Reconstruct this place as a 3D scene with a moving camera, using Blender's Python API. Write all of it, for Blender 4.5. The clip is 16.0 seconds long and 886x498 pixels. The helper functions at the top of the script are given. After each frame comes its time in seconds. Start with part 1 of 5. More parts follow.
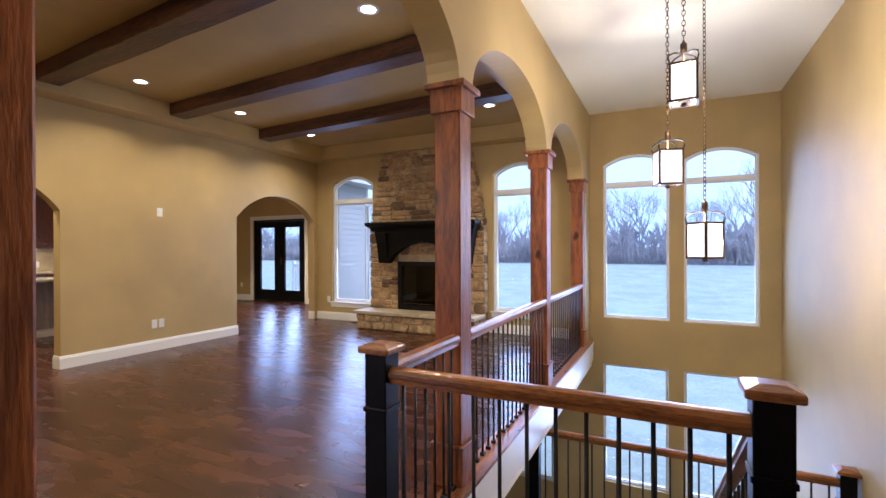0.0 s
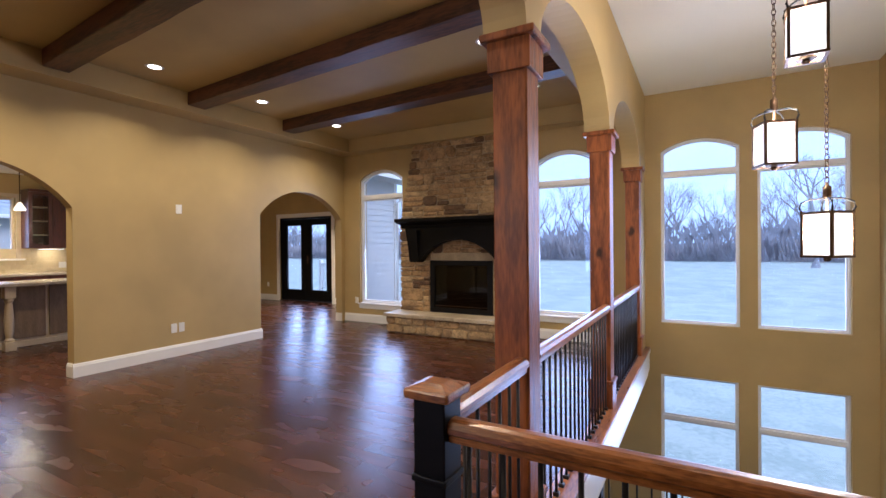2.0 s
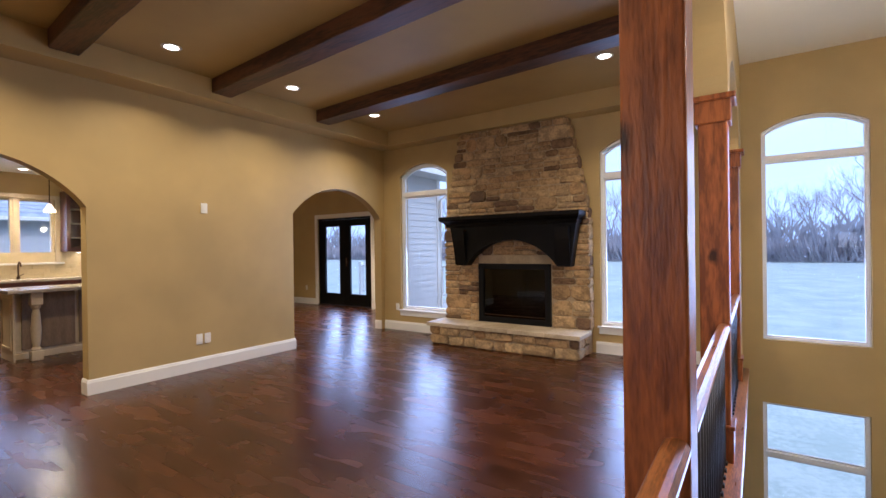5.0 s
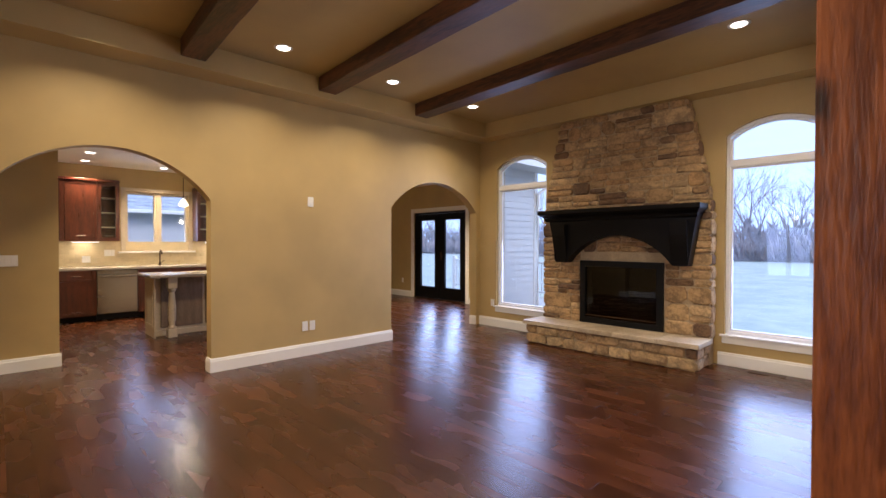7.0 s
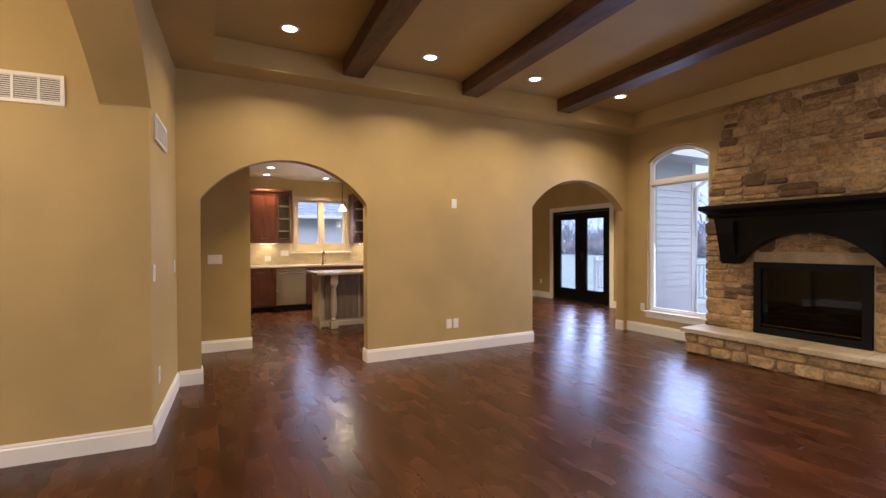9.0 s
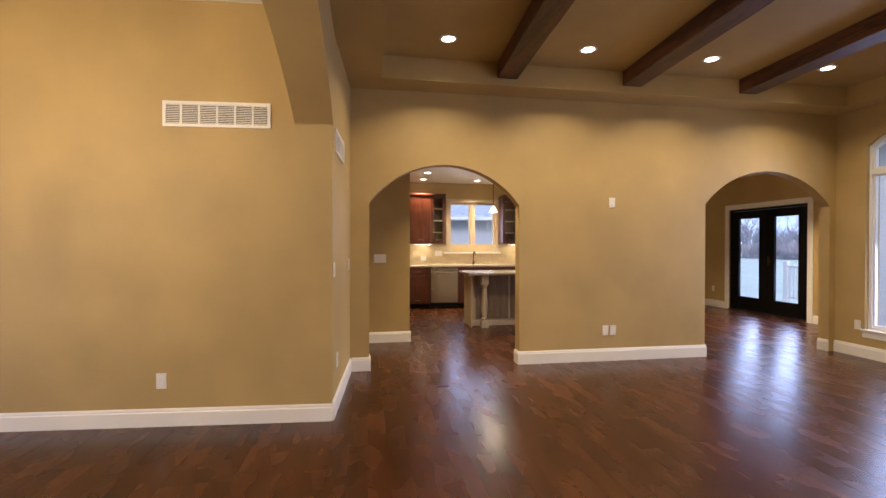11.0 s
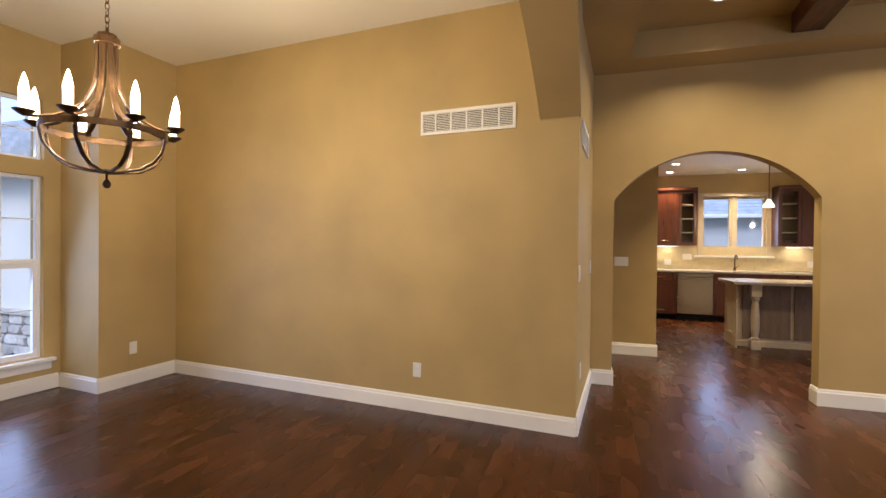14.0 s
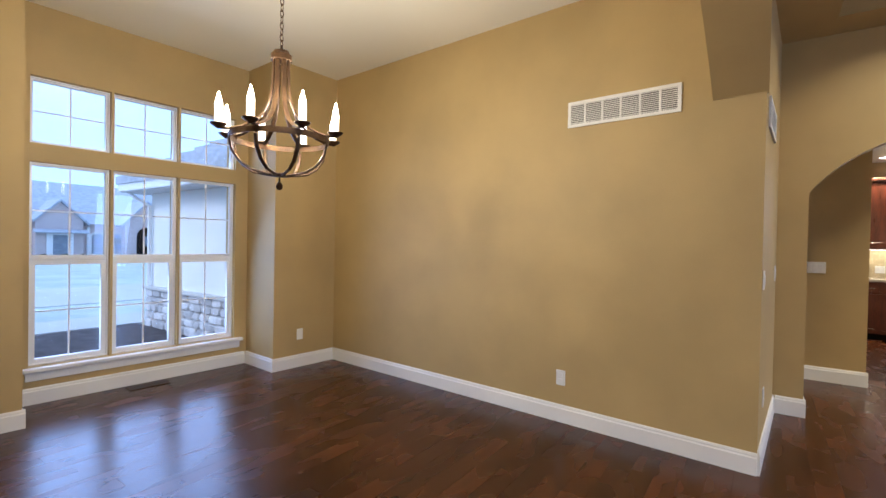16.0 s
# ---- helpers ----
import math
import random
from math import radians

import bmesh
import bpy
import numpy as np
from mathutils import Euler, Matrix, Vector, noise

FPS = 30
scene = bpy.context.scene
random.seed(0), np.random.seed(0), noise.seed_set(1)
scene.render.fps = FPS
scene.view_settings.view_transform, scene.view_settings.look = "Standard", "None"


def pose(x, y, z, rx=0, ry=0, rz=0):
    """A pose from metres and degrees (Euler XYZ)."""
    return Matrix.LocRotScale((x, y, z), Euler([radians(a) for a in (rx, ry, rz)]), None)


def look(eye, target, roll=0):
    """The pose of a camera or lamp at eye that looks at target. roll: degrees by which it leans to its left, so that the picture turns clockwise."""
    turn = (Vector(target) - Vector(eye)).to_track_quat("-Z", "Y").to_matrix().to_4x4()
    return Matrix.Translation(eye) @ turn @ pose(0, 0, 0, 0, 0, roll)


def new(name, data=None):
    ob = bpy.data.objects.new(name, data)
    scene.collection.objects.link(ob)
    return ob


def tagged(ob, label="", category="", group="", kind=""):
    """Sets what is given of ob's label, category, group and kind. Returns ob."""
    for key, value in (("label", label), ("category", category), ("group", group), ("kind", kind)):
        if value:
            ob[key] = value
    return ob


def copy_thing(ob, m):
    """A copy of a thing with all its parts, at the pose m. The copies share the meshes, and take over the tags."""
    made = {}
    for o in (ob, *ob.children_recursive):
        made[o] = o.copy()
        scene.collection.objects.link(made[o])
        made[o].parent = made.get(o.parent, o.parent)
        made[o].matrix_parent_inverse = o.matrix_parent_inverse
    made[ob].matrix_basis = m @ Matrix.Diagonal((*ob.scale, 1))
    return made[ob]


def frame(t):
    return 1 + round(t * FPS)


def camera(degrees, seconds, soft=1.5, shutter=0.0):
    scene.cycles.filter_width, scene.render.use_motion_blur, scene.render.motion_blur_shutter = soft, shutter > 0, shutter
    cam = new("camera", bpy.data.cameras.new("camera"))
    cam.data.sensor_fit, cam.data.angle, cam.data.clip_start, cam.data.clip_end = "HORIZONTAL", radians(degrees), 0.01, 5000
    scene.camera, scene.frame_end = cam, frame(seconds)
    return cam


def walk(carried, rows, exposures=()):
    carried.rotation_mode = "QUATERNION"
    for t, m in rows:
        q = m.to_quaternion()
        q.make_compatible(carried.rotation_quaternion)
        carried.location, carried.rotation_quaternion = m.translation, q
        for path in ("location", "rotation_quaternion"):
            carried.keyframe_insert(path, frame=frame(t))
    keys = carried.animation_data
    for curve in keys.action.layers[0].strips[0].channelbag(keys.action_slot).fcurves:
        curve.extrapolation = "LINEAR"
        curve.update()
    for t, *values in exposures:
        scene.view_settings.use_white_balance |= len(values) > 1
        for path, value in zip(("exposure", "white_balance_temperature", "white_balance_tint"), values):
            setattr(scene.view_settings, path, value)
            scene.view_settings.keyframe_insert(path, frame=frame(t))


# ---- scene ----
cam = camera(87.9, 16.0)
PATH = [
    (0, (0.443, 0.181, 1.341), (-0.44, 1.975, 1.34), -0.2),
    (0.5, (0.355, 0.292, 1.329), (-0.552, 2.075, 1.336), -0.5),
    (1, (0.256, 0.417, 1.34), (-0.688, 2.18, 1.332), -0.3),
    (1.5, (0.152, 0.512, 1.352), (-0.815, 2.262, 1.335), -0.4),
    (2, (0.049, 0.622, 1.346), (-0.933, 2.365, 1.335), -0.5),
    (2.5, (-0.054, 0.743, 1.356), (-1.049, 2.478, 1.345), -0.5),
    (3, (-0.139, 0.851, 1.363), (-1.151, 2.576, 1.358), -0.4),
    (3.5, (-0.231, 0.961, 1.35), (-1.259, 2.677, 1.354), -0.4),
    (5.8, (-0.529, 1.271, 1.355), (-1.748, 2.856, 1.342), -0.4),
    (6, (-0.542, 1.262, 1.352), (-1.789, 2.826, 1.338), -0.2),
    (6.5, (-0.577, 1.288, 1.351), (-1.914, 2.775, 1.33), -0.0),
    (7, (-0.612, 1.32, 1.35), (-2.045, 2.714, 1.325), 0.1),
    (7.5, (-0.635, 1.331, 1.36), (-2.164, 2.619, 1.33), 0.1),
    (8, (-0.671, 1.31, 1.353), (-2.289, 2.485, 1.327), 0.1),
    (8.5, (-0.687, 1.291, 1.348), (-2.387, 2.345, 1.323), -0.0),
    (9, (-0.689, 1.263, 1.342), (-2.461, 2.19, 1.321), -0.2),
    (11.5, (-0.734, 1.204, 1.343), (-2.727, 1.372, 1.322), 0.2),
    (12, (-0.71, 1.193, 1.339), (-2.71, 1.199, 1.313), 0.1),
    (12.5, (-0.738, 1.183, 1.327), (-2.731, 1.024, 1.302), -0.2),
    (13, (-0.795, 1.147, 1.339), (-2.769, 0.826, 1.312), 0.0),
    (13.5, (-0.894, 1.105, 1.348), (-2.836, 0.627, 1.322), 0.6),
    (14, (-0.959, 1.05, 1.349), (-2.862, 0.433, 1.329), 0.6),
    (14.5, (-0.979, 1.012, 1.354), (-2.835, 0.267, 1.33), 0.5),
    (15, (-0.992, 0.974, 1.362), (-2.793, 0.104, 1.337), 0.3),
    (15.5, (-1.024, 0.961, 1.359), (-2.751, -0.049, 1.331), 0.6),
    (16, (-1.046, 0.959, 1.336), (-2.686, -0.185, 1.311), 1.1),
]
# seconds, stops, kelvin and tint: the camera's own exposure and white balance
LOOKS = [(0.0, -0.04, 5700, 15), (1.0, -0.16, 5700, 16), (3.5, -0.2, 5700, 16), (6.5, -0.1, 6000, 18), (9.0, -0.12, 6350, 19), (13.0, -0.12, 6600, 17), (15.0, -0.12, 5650, 12), (16.0, -0.15, 5400, 11)]
walk(cam, [(t, look(eye, target, roll)) for t, eye, target, roll in PATH], LOOKS)

# ---- light ----
world = bpy.data.worlds.new("overcast_sky")
scene.world = world
world.use_nodes = True
wn = world.node_tree
sky = wn.nodes.new("ShaderNodeTexSky")
sky.sky_type, sky.sun_disc = "NISHITA", False
sky.sun_elevation, sky.sun_rotation = radians(35), radians(94)
sky.air_density, sky.dust_density, sky.ozone_density = 1.0, 4.0, 2.0
veil = wn.nodes.new("ShaderNodeMixRGB")
veil.blend_type = "MIX"
veil.inputs[0].default_value = 0.85
veil.inputs[2].default_value = (7.2, 10.2, 16.0, 1)
wn.links.new(sky.outputs[0], veil.inputs[1])
wn.links.new(veil.outputs[0], wn.nodes["Background"].inputs[0])
wn.nodes["Background"].inputs[1].default_value = 0.15
sun_data = bpy.data.lights.new("sun", "SUN")
sun_data.energy, sun_data.angle, sun_data.color = 1.5, radians(25), (1.0, 0.97, 0.94)
sun = new("sun", sun_data)
sun.matrix_world = look((14, -1, 10), (0, 0, 0))

WARM = (1.0, 0.82, 0.53)


def lamp(name, kind, energy, place, target=None, size=0.1, color=WARM, spread=None):
    data = bpy.data.lights.new(name, kind)
    data.energy, data.color = energy, color
    if kind == "AREA":
        data.shape, data.size = "DISK", size
        if spread:
            data.spread = radians(spread)
    else:
        data.shadow_soft_size = size
    ob = new(name, data)
    ob.matrix_world = look(place, target) if target else Matrix.Translation(place)
    return ob


DAYLIGHT = (0.44, 0.59, 1.0)


def window_light(x0, x1, z0, z1, y, way, radiance, across="x"):
    """The sky's light in a window's opening, falling in along +-y (or +-x) and downward."""
    data = bpy.data.lights.new("window_light", "AREA")
    data.shape, data.size, data.size_y = "RECTANGLE", x1 - x0, z1 - z0
    data.energy, data.color = radiance * math.pi * (x1 - x0) * (z1 - z0), DAYLIGHT
    ob = new("window_light", data)
    u, v = (x0 + x1) / 2, (z0 + z1) / 2
    data.spread = radians(140)
    ob.matrix_world = look((u, y, v), (u, y + way, v - 0.4)) if across == "x" else look((y, u, v), (y + way, u, v - 0.4))
    return ob


CAN_POWER, KITCHEN_POWER, CANDLE_POWER, PENDANT_POWER = 19.5, 25.0, 17.0, 44.0


# ---- materials ----
def material(name, base, rough=0.5, metal=0.0, vary=0.1, scale=3.0, grain=60.0, bump=0.05, second=None, stretch=(1, 1, 1), random_piece=0.0, island=False, coat=0.0, space="Object", fine=0.5, spec=0.5):
    """A procedural surface: base colour varied at two scales, with fine relief."""
    m = bpy.data.materials.new(name)
    m.use_nodes = True
    t = m.node_tree
    b = t.nodes["Principled BSDF"]
    b.inputs["Roughness"].default_value, b.inputs["Metallic"].default_value = rough, metal
    b.inputs["Specular IOR Level"].default_value = spec
    b.inputs["Coat Weight"].default_value = coat
    b.inputs["Coat Roughness"].default_value = 0.22
    co = t.nodes.new("ShaderNodeTexCoord")
    mp = t.nodes.new("ShaderNodeMapping")
    mp.inputs["Scale"].default_value = stretch
    t.links.new(co.outputs[space], mp.inputs[0])
    big, small = t.nodes.new("ShaderNodeTexNoise"), t.nodes.new("ShaderNodeTexNoise")
    big.inputs["Scale"].default_value, small.inputs["Scale"].default_value = scale, grain
    big.inputs["Detail"].default_value, small.inputs["Detail"].default_value = 4, 3
    source = mp.outputs[0]
    if random_piece:
        info = t.nodes.new("ShaderNodeNewGeometry" if island else "ShaderNodeObjectInfo")
        piece = info.outputs["Random Per Island" if island else "Random"]
        add = t.nodes.new("ShaderNodeVectorMath")
        add.operation = "MULTIPLY_ADD"
        t.links.new(piece, add.inputs[0])
        add.inputs[1].default_value = (37, 53, 71)
        t.links.new(mp.outputs[0], add.inputs[2])
        source = add.outputs[0]
    t.links.new(source, big.inputs[0]), t.links.new(source, small.inputs[0])
    ramp = t.nodes.new("ShaderNodeValToRGB")
    second = second or tuple(c * (1 - vary) for c in base)
    ramp.color_ramp.elements[0].position, ramp.color_ramp.elements[1].position = 0.36, 0.64
    ramp.color_ramp.elements[0].color, ramp.color_ramp.elements[1].color = (*second, 1), (*base, 1)
    mix = t.nodes.new("ShaderNodeMath")
    mix.operation = "MULTIPLY_ADD"
    t.links.new(small.outputs[0], mix.inputs[0])
    mix.inputs[1].default_value = fine
    sub = t.nodes.new("ShaderNodeMath")
    sub.operation = "MULTIPLY_ADD"
    t.links.new(big.outputs[0], sub.inputs[0])
    sub.inputs[1].default_value, sub.inputs[2].default_value = 1.0, -0.5 * fine
    t.links.new(sub.outputs[0], mix.inputs[2])
    t.links.new(mix.outputs[0], ramp.inputs[0])
    colour = ramp.outputs[0]
    if random_piece:
        hsv = t.nodes.new("ShaderNodeHueSaturation")
        rng = t.nodes.new("ShaderNodeMapRange")
        rng.inputs[3].default_value, rng.inputs[4].default_value = 1 - random_piece, 1 + random_piece
        t.links.new(piece, rng.inputs[0])
        t.links.new(rng.outputs[0], hsv.inputs["Value"])
        t.links.new(colour, hsv.inputs["Color"])
        colour = hsv.outputs[0]
    t.links.new(colour, b.inputs["Base Color"])
    rr = t.nodes.new("ShaderNodeMapRange")
    rr.inputs[3].default_value, rr.inputs[4].default_value = max(rough - 0.08, 0.02), min(rough + 0.08, 1)
    t.links.new(big.outputs[0], rr.inputs[0]), t.links.new(rr.outputs[0], b.inputs["Roughness"])
    bp = t.nodes.new("ShaderNodeBump")
    bp.inputs["Strength"].default_value, bp.inputs["Distance"].default_value = bump, 0.01
    t.links.new(small.outputs[0], bp.inputs["Height"]), t.links.new(bp.outputs[0], b.inputs["Normal"])
    return m


def glow(name, color, strength):
    m = bpy.data.materials.new(name)
    m.use_nodes = True
    b = m.node_tree.nodes["Principled BSDF"]
    b.inputs["Base Color"].default_value = (0.8, 0.8, 0.8, 1)
    b.inputs["Emission Color"].default_value, b.inputs["Emission Strength"].default_value = (*color, 1), strength
    return m


def glass(name, tint=(1, 1, 1), rough=0.0):
    m = bpy.data.materials.new(name)
    m.use_nodes = True
    t = m.node_tree
    for n in list(t.nodes):
        t.nodes.remove(n)
    out, mixer = t.nodes.new("ShaderNodeOutputMaterial"), t.nodes.new("ShaderNodeMixShader")
    clear, gloss = t.nodes.new("ShaderNodeBsdfTransparent"), t.nodes.new("ShaderNodeBsdfGlossy")
    clear.inputs[0].default_value, gloss.inputs[1].default_value, mixer.inputs[0].default_value = (*tint, 1), rough, 0.035
    t.links.new(clear.outputs[0], mixer.inputs[1]), t.links.new(gloss.outputs[0], mixer.inputs[2])
    t.links.new(mixer.outputs[0], out.inputs[0])
    return m


# The tan paint's broad mottling stands in for uneven light on the walls.
TAN = material("unevenly_lit_tan_paint", (0.47, 0.335, 0.134), 0.62, vary=0.13, scale=1.4, grain=140, bump=0.04, fine=0.15)
CREAM = material("cream_ceiling_paint", (0.86, 0.81, 0.68), 0.7, vary=0.04, scale=0.8, grain=120, bump=0.05, fine=0.15)
WHITE = material("white_trim_paint", (0.80, 0.78, 0.73), 0.35, vary=0.04, scale=2, grain=40, bump=0.01, fine=0.2)
VINYL = material("white_window_vinyl", (0.80, 0.80, 0.80), 0.35, vary=0.03, bump=0.0)
TIMBER = material("stained_knotty_timber", (0.30, 0.093, 0.024), 0.42, second=(0.14, 0.040, 0.011), scale=3.4, grain=14, bump=0.3, stretch=(6, 6, 0.9), fine=0.6, spec=0.3)
BEAMWOOD = material("dark_stained_beam", (0.12, 0.044, 0.018), 0.5, second=(0.034, 0.013, 0.006), scale=2.4, grain=16, bump=0.15, stretch=(0.5, 4, 4), fine=0.7)
OAK = material("oak_handrail", (0.35, 0.135, 0.038), 0.3, second=(0.16, 0.055, 0.017), scale=3, grain=22, bump=0.04, stretch=(1.2, 8, 8), fine=0.8, coat=0.1, spec=0.4)
OAKY = material("oak_handrail_lengthwise", (0.32, 0.12, 0.035), 0.3, second=(0.14, 0.05, 0.016), scale=3, grain=22, bump=0.04, stretch=(8, 1.2, 8), fine=0.8, coat=0.1, spec=0.4)
BLACK = material("black_painted_wood", (0.005, 0.0042, 0.0036), 0.42, vary=0.4, scale=4, grain=50, bump=0.03, spec=0.14)
IRON = material("black_iron", (0.018, 0.016, 0.015), 0.42, metal=0.3, vary=0.4, scale=10, grain=90, bump=0.05)
BRONZE = material("aged_bronze", (0.10, 0.055, 0.025), 0.4, metal=0.75, second=(0.05, 0.027, 0.014), scale=8, grain=70, bump=0.06)


def floor_material(name, island):
    """Hand-scraped walnut: each plank of its own tone, with long grain, soft dark mottling and a shallow scraped relief."""
    m = bpy.data.materials.new(name)
    m.use_nodes = True
    t = m.node_tree
    b = t.nodes["Principled BSDF"]
    co = t.nodes.new("ShaderNodeTexCoord")
    info = t.nodes.new("ShaderNodeNewGeometry" if island else "ShaderNodeObjectInfo")
    piece = info.outputs["Random Per Island" if island else "Random"]
    shift = t.nodes.new("ShaderNodeVectorMath")
    shift.operation = "MULTIPLY_ADD"
    shift.inputs[1].default_value = (37, 53, 71)
    t.links.new(piece, shift.inputs[0]), t.links.new(co.outputs["Object"], shift.inputs[2])

    def layer(stretch, scale, detail, rough=0.5):
        mp, n = t.nodes.new("ShaderNodeMapping"), t.nodes.new("ShaderNodeTexNoise")
        mp.inputs["Scale"].default_value = stretch
        n.inputs["Scale"].default_value, n.inputs["Detail"].default_value, n.inputs["Roughness"].default_value = scale, detail, rough
        t.links.new(shift.outputs[0], mp.inputs[0]), t.links.new(mp.outputs[0], n.inputs[0])
        return n.outputs[0]

    def span(value, lo, hi, out_lo, out_hi):
        r = t.nodes.new("ShaderNodeMapRange")
        r.inputs[1].default_value, r.inputs[2].default_value, r.inputs[3].default_value, r.inputs[4].default_value = lo, hi, out_lo, out_hi
        t.links.new(value, r.inputs[0])
        return r.outputs[0]

    def times(a, c):
        n = t.nodes.new("ShaderNodeMath")
        n.operation = "MULTIPLY"
        t.links.new(a, n.inputs[0]), t.links.new(c, n.inputs[1])
        return n.outputs[0]

    mottle, grain, scrape = layer((1, 2.2, 1), 2.6, 1), layer((1, 8, 1), 3.2, 0), layer((1, 3.0, 1), 4.0, 0)
    tone = times(times(span(mottle, 0.3, 0.7, 0.7, 1.3), span(grain, 0.3, 0.7, 0.87, 1.13)), span(piece, 0, 1, 0.76, 1.26))
    hue = t.nodes.new("ShaderNodeValToRGB")
    hue.color_ramp.elements[0].color, hue.color_ramp.elements[1].color = FLOOR_RED, FLOOR_BROWN
    t.links.new(layer((1, 1, 1), 2.0, 2), hue.inputs[0])
    mul = t.nodes.new("ShaderNodeVectorMath")
    mul.operation = "SCALE"
    t.links.new(hue.outputs[0], mul.inputs[0]), t.links.new(tone, mul.inputs["Scale"])
    t.links.new(mul.outputs[0], b.inputs["Base Color"])
    b.inputs["Specular IOR Level"].default_value = 0.34
    t.links.new(span(mottle, 0.3, 0.7, 0.23, 0.30), b.inputs["Roughness"])
    bump = t.nodes.new("ShaderNodeBump")
    bump.inputs["Strength"].default_value, bump.inputs["Distance"].default_value = 0.01, 0.01
    t.links.new(scrape, bump.inputs["Height"]), t.links.new(bump.outputs[0], b.inputs["Normal"])
    return m


FLOOR_RED, FLOOR_BROWN = (0.051, 0.0130, 0.0032, 1), (0.047, 0.0158, 0.0041, 1)
FLOORWOOD = floor_material("scraped_walnut_floor", False)
FLOORREST = floor_material("scraped_walnut_floor_far", True)
JOINT = material("dark_floor_joint", (0.030, 0.011, 0.006), 0.5)
MORTAR = material("tan_mortar", (0.47, 0.36, 0.22), 0.9, vary=0.25, scale=6, grain=60, bump=0.4)
SLAB = material("tan_limestone_slab", (0.52, 0.43, 0.30), 0.7, second=(0.38, 0.30, 0.20), scale=4, grain=35, bump=0.3, random_piece=0.08)
CHERRY = material("cherry_cabinet_wood", (0.085, 0.020, 0.008), 0.3, second=(0.045, 0.011, 0.005), scale=3, grain=18, bump=0.03, stretch=(5, 5, 0.8), fine=0.7, coat=0.2)
GLAZE = material("cream_glazed_wood", (0.58, 0.48, 0.33), 0.45, vary=0.14, scale=3, grain=25, bump=0.03)
# Darker copy of the cream glaze: the island recess's shade is in the colour.
TAUPE = material("shaded_glazed_panel", (0.26, 0.185, 0.12), 0.45, second=(0.18, 0.125, 0.08), scale=3, grain=25, bump=0.03, stretch=(4, 4, 0.8))
QUARTZ = material("pale_stone_counter", (0.44, 0.38, 0.30), 0.18, vary=0.25, scale=14, grain=90, bump=0.01)
TILE = material("cream_tile", (0.60, 0.49, 0.29), 0.3, vary=0.1, scale=5, grain=30, bump=0.02, random_piece=0.06)
STEEL = material("brushed_steel", (0.38, 0.34, 0.285), 0.24, metal=0.95, vary=0.1, scale=3, grain=40, bump=0.0, stretch=(1, 1, 6))
CHROME = material("satin_nickel", (0.62, 0.58, 0.52), 0.22, metal=1.0, vary=0.05)
PLATE = material("white_plastic", (0.78, 0.76, 0.70), 0.35, vary=0.02, bump=0.0)
SLOT = material("dark_slot", (0.05, 0.045, 0.04), 0.6)
SOOT = material("black_firebox_metal", (0.004, 0.0036, 0.0032), 0.5, vary=0.4, scale=6, spec=0.2)
SIDING = material("white_vinyl_siding", (0.55, 0.56, 0.58), 0.5, vary=0.05, scale=2, grain=50, bump=0.03, stretch=(1, 0.3, 4))
STUCCO = material("pale_stucco", (0.78, 0.78, 0.76), 0.85, vary=0.08, scale=1.5, grain=120, bump=0.15)
# Shingle and brick carry the street's distance haze in their pale, bluish colours.
SHINGLE = material("haze_tinted_grey_shingle", (0.46, 0.49, 0.55), 0.85, second=(0.33, 0.36, 0.40), scale=5, grain=50, bump=0.4)
BRICK = material("haze_paled_brick", (0.60, 0.51, 0.49), 0.85, second=(0.47, 0.39, 0.37), scale=9, grain=60, bump=0.3)
CONCRETE = material("pale_concrete", (0.56, 0.55, 0.52), 0.85, vary=0.12, scale=0.7, grain=50, bump=0.1)
ASPHALT = material("grey_asphalt", (0.16, 0.16, 0.165), 0.85, vary=0.2, scale=0.5, grain=60, bump=0.2)
GRASS = material("pale_winter_grass", (0.52, 0.56, 0.50), 0.95, second=(0.40, 0.45, 0.39), scale=0.7, grain=9, bump=0.8, fine=0.9)
MULCH = material("dark_mulch", (0.085, 0.07, 0.07), 0.95, vary=0.5, scale=6, grain=40, bump=0.9)
# Bark and brush are coloured pale to imitate distance haze; gas logs share the bark.
BARK = material("hazed_grey_bark", (0.45, 0.44, 0.47), 0.9, vary=0.4, scale=5, grain=30, bump=0.4)
TWIG = material("hazed_grey_brown_brush", (0.54, 0.51, 0.54), 0.95, vary=0.4, scale=0.6, grain=10, bump=0.0)
SHRUB = material("dark_shrub_leaf", (0.05, 0.07, 0.04), 0.8, vary=0.4)
CARPET = material("beige_carpet", (0.42, 0.36, 0.28), 0.95, vary=0.1, scale=4, grain=150, bump=0.4)
CLEAR = glass("window_glass")
LED = glow("lamp_lens", (1.0, 0.92, 0.78), 9.0)
CANDLE = glow("candle_sleeve_glow", (1.0, 0.83, 0.52), 3.2)
FLAME = glow("flame_bulb_glow", (1.0, 0.88, 0.66), 14.0)
LANTERN = glow("lantern_glass_glow", (0.95, 0.96, 0.92), 1.1)
SHADE = glow("pendant_shade_glow", (1.0, 0.86, 0.62), 2.2)



